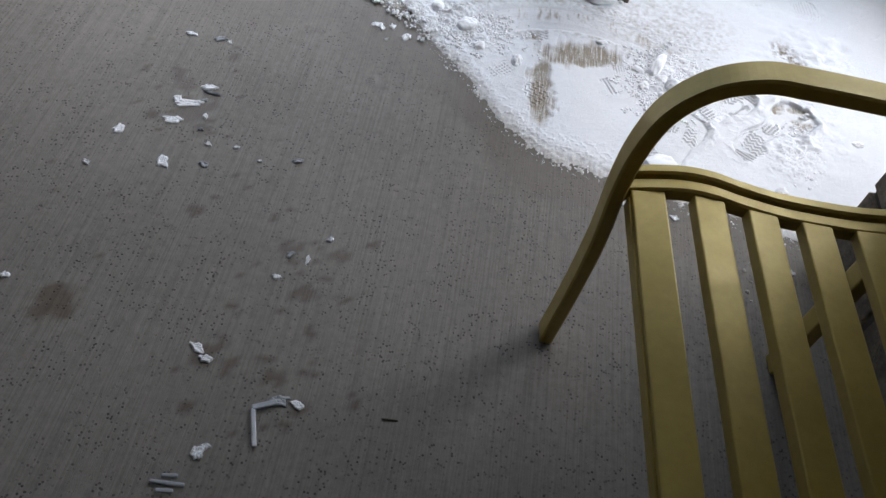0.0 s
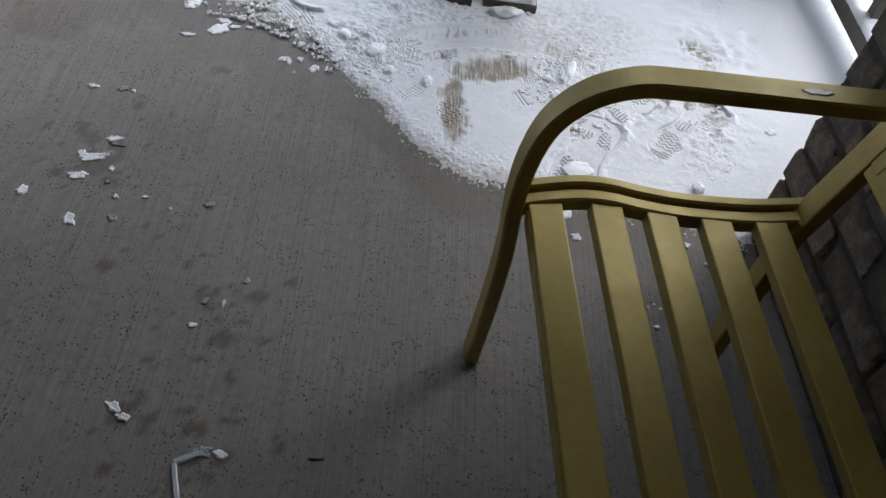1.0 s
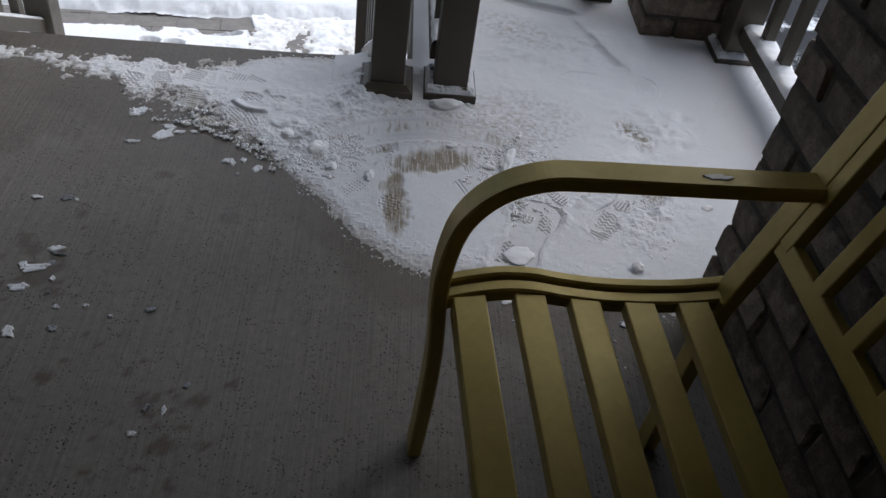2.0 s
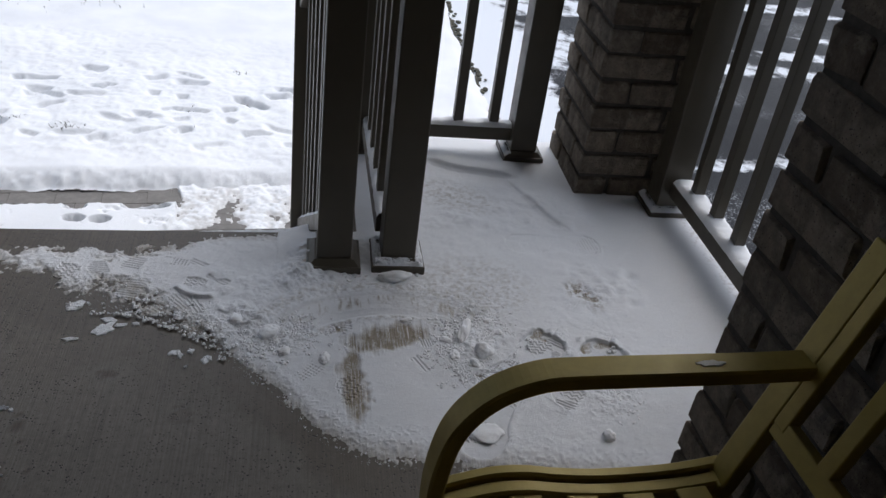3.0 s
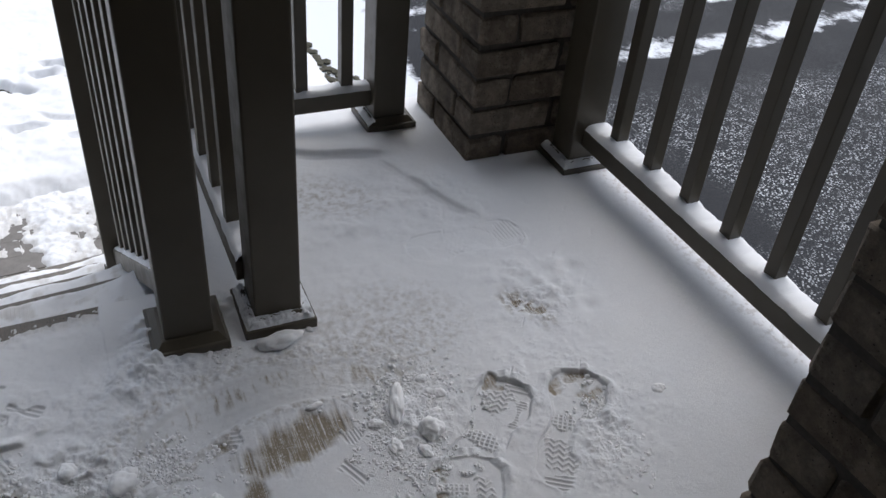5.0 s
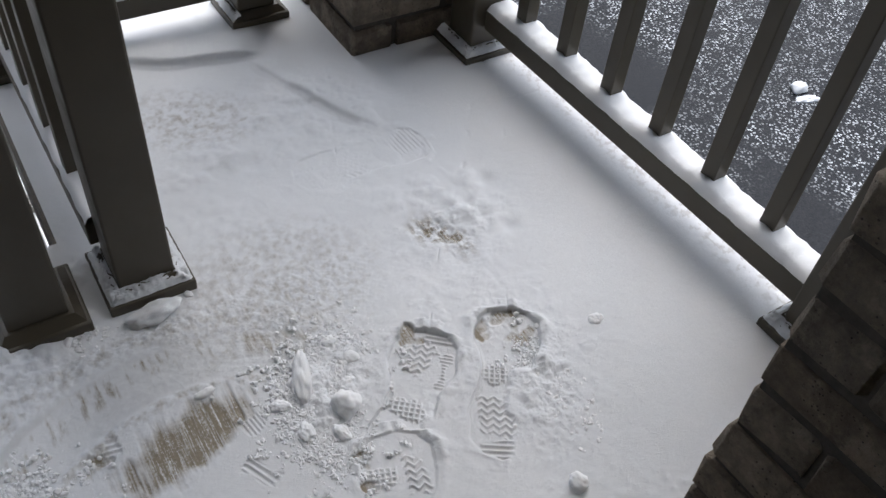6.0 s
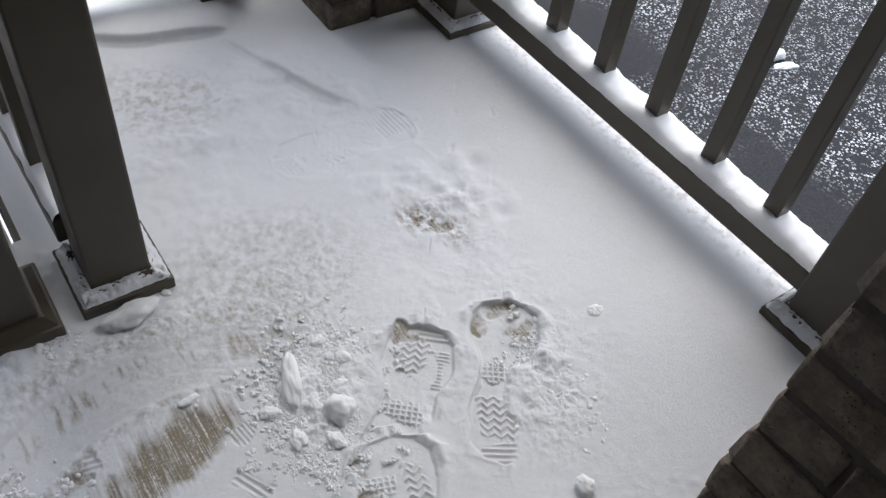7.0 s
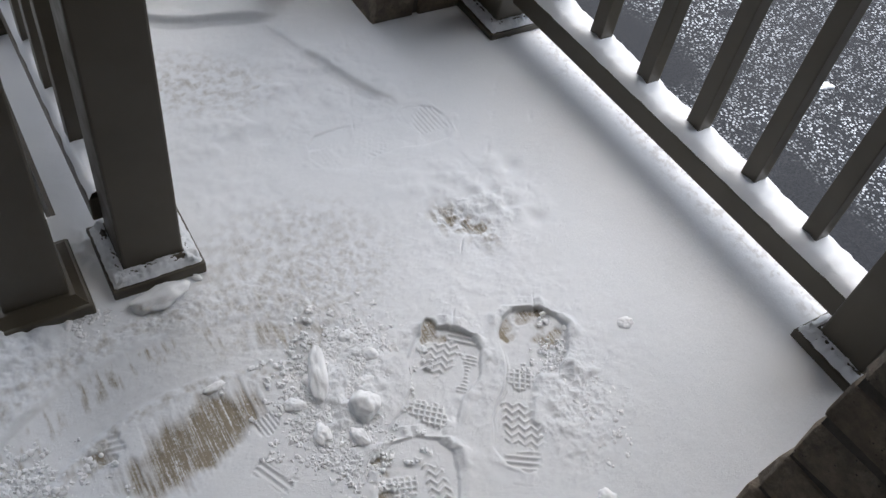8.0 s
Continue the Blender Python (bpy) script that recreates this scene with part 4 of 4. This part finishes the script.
tagged(snow_lump(0.596, 1.453, 0.036, 0.028, 0.006, 20, 37, rough=0.55), "flat plate of white snow fallen from a boot", "snow lump")
tagged(snow_lump(0.435, 2.028, 0.042, 0.020, 0.018, 10, 31, rough=0.75), "broken plate of snow leaning at the post's foot", "snow lump")

rng = random.Random(5)
ball = bmesh.new()
bmesh.ops.create_icosphere(ball, subdivisions=1, radius=1.0)
ball.verts.ensure_lookup_table()
unit = [v.co.copy() for v in ball.verts]
tris = [tuple(v.index for v in f.verts) for f in ball.faces]
ball.free()
verts, faces = [], []
NESTS = [(0.655, 1.80, 0.040, 0.040, 0.20), (0.585, 1.735, 0.045, 0.045, 0.20), (0.575, 1.66, 0.025, 0.035, 0.06), (0.945, 1.60, 0.028, 0.045, 0.15), (0.110, 1.786, 0.07, 0.04, 0.18), (-0.10, 1.86, 0.10, 0.05, 0.06), (0.27, 2.03, 0.06, 0.012, 0.04)]
for _ in range(7500):
    pick, x, y = rng.random(), None, None
    for cx, cy, rx, ry, share in NESTS:
        pick -= share
        if pick < 0:
            x, y = rng.gauss(cx, rx), rng.gauss(cy, ry)
            break
    if x is None:
        x = rng.uniform(-0.35, 0.95)
        y = float(snow_line(x)) + abs(rng.gauss(0.0, 0.035)) - 0.008
    y = max(y, float(snow_line(x)) - 0.02)
    s = 0.0006 + (0.0058 if pick < 0 else 0.0016) * rng.random() ** 3.2
    # each crumb is a ragged cluster of grains
    for _ in range(1 if s < 0.0016 else 4):
        gx, gy, g = x + rng.gauss(0, 0.8 * s), y + rng.gauss(0, 0.8 * s), s * rng.uniform(0.5, 1.0)
        turn = Euler([rng.uniform(0, 6) for _ in range(3)]).to_matrix()
        k = len(verts)
        for v in unit:
            w = turn @ (v * g * rng.uniform(0.5, 1.3))
            verts.append((gx + w.x, gy + w.y, 0.0045 + g * 0.3 + w.z * 0.8))
        faces += [tuple(k + i for i in f) for f in tris]
me = bpy.data.meshes.new("snow_crumbs")
me.from_pydata(verts, [], faces)
me.update()
me.materials.append(CLUMP)
tagged(new("snow_crumbs", me), "loose crumbs of white snow among the footprints", "snow crumbs", kind="stuff")


def snow_flake(x, y, sx, sy, turn, seed, material=SNOW, name="snow_scrap", high=0.0038):
    """A ragged scrap of pressed snow, fallen from a boot."""
    bm = bmesh.new()
    n = 26
    rings = []
    for level, z in ((1.0, 0.0), (0.97, 0.6), (0.72, 1.0), (0.35, 0.9)):
        ring = []
        for k in range(n):
            t = k / n * 2 * math.pi
            r = level * (1 + 0.6 * noise.noise((math.cos(t) * 1.2 + seed * 5, math.sin(t) * 1.2, seed)) + 0.28 * noise.noise((math.cos(t) * 4.5, math.sin(t) * 4.5 + seed, 2)))
            ring.append(bm.verts.new((sx * r * math.cos(t), sy * r * math.sin(t), high * z * (1 + 0.4 * noise.noise((math.cos(t) * 4, math.sin(t) * 4, seed + level * 9))))))
        rings.append(ring)
    for p, q in zip(rings, rings[1:]):
        for k in range(n):
            bm.faces.new((p[k], p[(k + 1) % n], q[(k + 1) % n], q[k]))
    bm.faces.new(rings[-1])
    bm.faces.new(rings[0][::-1])
    ob = part(name, bm, material)
    ob.matrix_world = pose(x, y, 0.0, 0, 0, turn)
    return ob


SCRAPS = [(-0.485, 1.536, 15, 7, 0), (-0.421, 1.54, 15, 8, 20), (-0.40, 1.537, 5, 5, 0), (-0.395, 1.378, 17, 9, 10), (-0.385, 1.362, 20, 5, -5), (-0.418, 1.318, 34, 11, 22),
          (-0.445, 1.325, 11, 9, 60), (-0.392, 1.335, 10, 5, 30), (-0.432, 1.262, 21, 11, 10), (-0.375, 1.29, 6, 8, 0), (-0.372, 1.252, 6, 5, 0), (-0.52, 1.204, 15, 12, 50),
          (-0.413, 1.146, 13, 18, 30), (-0.336, 1.159, 11, 9, 0), (-0.345, 1.215, 7, 6, 0), (-0.29, 1.223, 6, 5, 10), (-0.165, 1.223, 13, 8, 15), (-0.543, 1.101, 8, 5, -30),
          (-0.237, 1.20, 5, 4, 0), (-0.12, 0.99, 10, 8, 40), (-0.087, 0.985, 5, 10, 0), (-0.131, 0.933, 8, 7, 0), (-0.058, 1.043, 9, 6, 60), (-0.215, 0.757, 15, 9, -35)]
for k, (x, y, a, b, turn) in enumerate(SCRAPS):
    tagged(snow_flake(x, y, a / 1100, b / 1100, turn, k + 1, ICE if k % 3 == 1 else SNOW), "small ragged white snow scrap on the bare concrete", "snow scrap", "snow scraps on the concrete")
MORE = [(-0.198, 0.74, 12, 7, 0), (-0.032, 0.692, 11, 8, 0), (-0.158, 0.58, 9, 11, 20), (-0.150, 0.592, 7, 4, 0), (-0.563, 0.817, 8, 6, 0), (-0.334, 1.767, 17, 7, 5),
        (-0.27, 1.805, 26, 18, 40), (-0.235, 1.82, 14, 8, 20), (-0.263, 1.84, 16, 9, 0), (-0.099, 1.721, 15, 8, 25), (-0.085, 1.712, 9, 7, 80), (-0.062, 1.728, 8, 9, 0),
        (-0.024, 1.699, 14, 11, 60), (-0.069, 1.673, 6, 3, 40), (-0.20, 1.825, 9, 7, 0), (-0.349, 1.894, 24, 16, 35), (0.56, 1.318, 16, 11, 30), (0.578, 1.256, 13, 10, 0),
        (0.62, 1.30, 10, 8, 0), (0.50, 1.31, 12, 8, 10), (0.812, 1.269, 15, 10, 20), (0.86, 1.22, 11, 9, 0)]
for k, (x, y, a, b, turn) in enumerate(MORE):
    tagged(snow_flake(x, y, a / 1000, b / 1000, turn, k + 40), "small ragged white snow scrap on the bare concrete", "snow scrap", "snow scraps on the concrete")

# ice from boot treads: an angled strip, and three short bars
angled = thing("ice_strip", "thin angled strip of clear ice on the concrete", "ice", at=(-0.098, 0.668, 0.003))
part("long_arm", bar((0, 0, 0.003), (0.020, -0.062, 0.001), 0.008, 0.005, 0.002), ICE, angled)
part("short_arm", bar((-0.002, 0.001, 0.003), (0.034, 0.020, 0.003), 0.009, 0.006, 0.002), ICE, angled)
tagged(snow_flake(-0.062, 0.694, 0.017, 0.010, 20, 77, ICE, "ice_scrap"), "clump of half-melted ice on the concrete", "ice scrap")
bars_of_ice = thing("ice_bars", "three short parallel bars of pressed snow", "ice", at=(-0.185, 0.521, 0.0))
for k, (dy, half) in enumerate(((0.012, 0.012), (0.0, 0.026), (-0.012, 0.013))):
    part("ice_bar", bar((-half, dy, 0.003), (half, dy + 0.004, 0.003), 0.006, 0.006, 0.002), ICE, bars_of_ice)
twig = bar((-0.013, 0, 0.0015), (0.013, 0.002, 0.0015), 0.0022, 0.0022, 0.0005)
ob = tagged(part("twig", twig, LEAF), "tiny dark dry twig on the concrete", "twig")
ob.matrix_world = pose(0.118, 0.70, 0.0)

# grains of salt under the bench
SALT = [(0.723, 1.043, 6.5), (0.71, 1.09, 4.5), (0.70, 1.105, 3), (0.725, 1.10, 3), (0.735, 1.09, 3.5), (0.762, 1.196, 5), (0.764, 1.141, 5), (0.775, 1.17, 3.5), (0.77, 1.12, 3), (0.79, 1.15, 3), (0.78, 1.22, 4)]
for k, (x, y, s) in enumerate(SALT):
    ob = chunk("salt_grain", (s / 1000, s / 1200, s / 1300), k + 60, PEBBLE, detail=2)
    ob.matrix_world = pose(x, y, 0.0, 0, 0, 50 * k)
    tagged(ob, "pale grain of de-icing salt on the concrete", "salt grain", "salt grains")

# a scrap of snow and litter on the driveway
ob = chunk("snow_ball", (0.035, 0.032, 0.034), 90, SNOW)
ob.matrix_world = pose(3.245, 2.685, -0.868)
tagged(ob, "round lump of snow on the wet driveway", "snow lump")
tagged(snow_flake(3.235, 2.62, 0.055, 0.022, -20, 91, SNOW, "snow_scrap", 0.012), "ragged scrap of snow on the wet driveway", "snow scrap").location.z = -0.868

# dark clods and grass poking through the lawn's snow
bm = bmesh.new()
TUFTS = [(x, y, 5, 0.018) for x, y, rx, ry, turn, deep in TRACKS if deep > 0.042]
TUFTS += [(-1.03, 4.47, 30, 0.05), (-1.35, 4.55, 16, 0.04), (-1.75, 6.45, 26, 0.22), (-1.2, 6.5, 14, 0.15), (-0.22, 5.38, 10, 0.03)]
for cx, cy, n, wide in TUFTS:
    for _ in range(n):
        x, y = rng.gauss(cx, wide), rng.gauss(cy + 0.012, wide * 0.4)
        z = float(lawn(np.array([[x]]), np.array([[y]]))[0, 0])
        turn, tall = rng.uniform(0, 6.28), rng.uniform(0.008, 0.035)
        side = Vector((math.cos(turn), math.sin(turn), 0)) * rng.uniform(0.0015, 0.003)
        foot = Vector((x, y, z - 0.003))
        mid = foot + Vector((rng.gauss(0, 0.006), rng.gauss(0, 0.006), tall * 0.6))
        tip = mid + Vector((rng.gauss(0, 0.014), rng.gauss(0, 0.014), tall * 0.3))
        a, b, c, e = [bm.verts.new(q) for q in (foot - side, foot + side, mid + side * 0.8, mid - side * 0.8)]
        bm.faces.new((a, b, c, e))
        bm.faces.new((e, c, bm.verts.new(tip)))
tagged(part("grass_blades", bm, SOIL), "dark grass blades poking through the lawn's snow", "grass", kind="stuff")

timber = tagged(part("landscape_timber", box(-3.4, -1.18, 6.84, 6.98, -0.86, -0.69, 0.012), TIMBER), "dark weathered timber edging across the snowy lawn", "timber")

# dark gritty seam along the edge of the driveway
bm = bmesh.new()
for _ in range(420):
    y = rng.uniform(4.3, 7.5)
    x = 1.33 + 0.05 * noise.noise((y * 2, 0, 0)) + rng.gauss(0, 0.035) + max(0, 5.3 - y) * 0.22
    s = rng.uniform(0.008, 0.026)
    bmesh.ops.create_icosphere(bm, subdivisions=1, radius=s, matrix=Matrix.Translation((x, y, -0.858)) @ Matrix.Diagonal((1, 1.4, 0.5, 1)))
tagged(part("gritty_seam", bm, SOIL), "dark clods and grit along the driveway's snowy edge", "grit", kind="stuff")


# ---- brickwork and pavers ----
PITCH, JOINT, LONG, DEEP = 0.0835, 0.012, 0.236, 0.10
shapes = {}


def brick_shape(length, depth, high, kind):
    key = (round(length, 3), round(depth, 3), round(high, 3), kind)
    if key not in shapes:
        r = random.Random(kind * 31 + int(length * 1000))
        bm = box(-length / 2, length / 2, -depth / 2, depth / 2, 0, high, 0.007, segments=1)
        for v in bm.verts:
            v.co += Vector((r.uniform(-0.0040, 0.0040), r.uniform(-0.0034, 0.0034), r.uniform(-0.0032, 0.0032)))
        me = bpy.data.meshes.new("brick")
        bm.to_mesh(me)
        bm.free()
        me.materials.append(BRICK)
        shapes[key] = me
    return shapes[key]


def lay(parent, corner, along, inward, run, courses, first, rnd, base=0.0):
    """Bricks of one face: from corner along a unit direction; inward points into the wall. first: which courses start with the long brick."""
    ax, ay = along
    turn = math.degrees(math.atan2(ay, ax))
    for c in range(courses):
        z = base + c * PITCH + JOINT * 0.5
        s = 0.0 if c % 2 == first else DEEP + JOINT
        while s < run - 0.02:
            length = min(LONG, run - s)
            if length > 0.03:
                mid, back = s + length / 2, DEEP / 2 + rnd.uniform(-0.005, 0.005)
                ob = new("brick", brick_shape(length, DEEP, PITCH - JOINT, rnd.randrange(6)))
                ob.parent = parent
                ob.matrix_world = pose(corner[0] + ax * mid + inward[0] * back, corner[1] + ay * mid + inward[1] * back, z, rnd.uniform(-0.5, 0.5), rnd.uniform(-0.6, 0.6), turn + rnd.uniform(-0.5, 0.5))
            s += length + JOINT


def stack_of_bricks(name, parent, corner, along, inward, run, z0, z1, first):
    """The joined, plainer courses above and beyond."""
    verts, faces = [], []
    c = int(round(z0 / PITCH))
    while c * PITCH < z1:
        z = c * PITCH + JOINT * 0.5
        s = 0.0 if c % 2 == first else DEEP + JOINT
        while s < run - 0.02:
            e = min(s + LONG, run)
            k = len(verts)
            for zz in (z, z + PITCH - JOINT):
                for q, w in ((s, 0.0), (e, 0.0), (e, DEEP), (s, DEEP)):
                    verts.append((corner[0] + along[0] * q + inward[0] * w, corner[1] + along[1] * q + inward[1] * w, zz))
            faces += [tuple(k + i for i in f) for f in ((0, 1, 5, 4), (1, 2, 6, 5), (2, 3, 7, 6), (3, 0, 4, 7), (4, 5, 6, 7), (3, 2, 1, 0))]
            s += LONG + JOINT
        c += 1
    me = bpy.data.meshes.new(name)
    me.from_pydata(verts, [], faces)
    me.update()
    me.materials.append(BRICKS)
    ob = new(name, me)
    ob.parent = parent
    return tagged(ob, kind="stuff")


rnd = random.Random(11)
wall = tagged(new("wall_east"), "rough tumbled brown brick wall with recessed joints, behind the bench", "wall", kind="structure")
WX, WY = 0.966, 1.336
AL, IN = (0.0436, -0.999), (0.999, 0.0436)
spot = lambda u, v: (WX + AL[0] * u + IN[0] * v, WY + AL[1] * u + IN[1] * v)
part("mortar", prism([spot(0.007, 0.007), spot(2.3, 0.007), spot(2.3, 0.55), spot(0.007, 0.55)], -0.02, 2.42), MORTAR, wall)
lay(wall, (WX, WY), AL, IN, 1.40, 15, 0, rnd)
lay(wall, (WX, WY), IN, AL, 0.55, 15, 1, rnd)
stack_of_bricks("upper_courses", wall, (WX, WY), AL, IN, 2.3, 15 * PITCH, 2.42, 0)
stack_of_bricks("end_courses", wall, (WX, WY), IN, AL, 0.55, 15 * PITCH, 2.42, 1)
stack_of_bricks("far_courses", wall, spot(1.412, 0.0), AL, IN, 0.9, 0.0, 1.24, 0)

column = tagged(new("brick_column"), "square brown brick porch column standing in the snow", "column", kind="structure")
CX, CY, CW, CD = 1.078, 2.548, 0.375, 0.360
part("mortar", box(CX + 0.010, CX + CW - 0.010, CY + 0.010, CY + CD - 0.010, -0.02, 2.42, 0), MORTAR, column)
lay(column, (CX, CY), (1, 0), (0, 1), CW, 13, 1, rnd, -0.012)
lay(column, (CX, CY), (0, 1), (1, 0), CD, 13, 0, rnd, -0.012)
stack_of_bricks("upper_courses", column, (CX, CY), (1, 0), (0, 1), CW, 13 * PITCH, 2.42, 1)
stack_of_bricks("side_courses", column, (CX, CY), (0, 1), (1, 0), CD, 13 * PITCH, 2.42, 0)

path = tagged(new("path"), "grey concrete paver path at the foot of the steps", "path", kind="structure")
part("bedding", prism([(-2.4, 3.15), (0.9, 3.43), (0.9, 4.16), (-2.4, 3.88)], -0.94, -0.866), PAVER, path)
rows = random.Random(3)
for r in range(7):
    for c in range(15):
        u, v = -2.2 + c * 0.206 + (0.103 if r % 2 else 0), 3.43 + r * 0.102
        me = shapes.get(("paver", c % 5))
        if me is None:
            bm = box(-0.1024, 0.1024, -0.0504, 0.0504, -0.06, 0.0, 0.0015, segments=1)
            me = bpy.data.meshes.new("paver")
            bm.to_mesh(me)
            bm.free()
            me.materials.append(PAVER)
            shapes[("paver", c % 5)] = me
        ob = new("paver", me)
        ob.parent = path
        ob.matrix_world = pose(u, v + 0.085 * u, -0.862 + rows.uniform(-0.002, 0.002), 0, 0, 4.9)
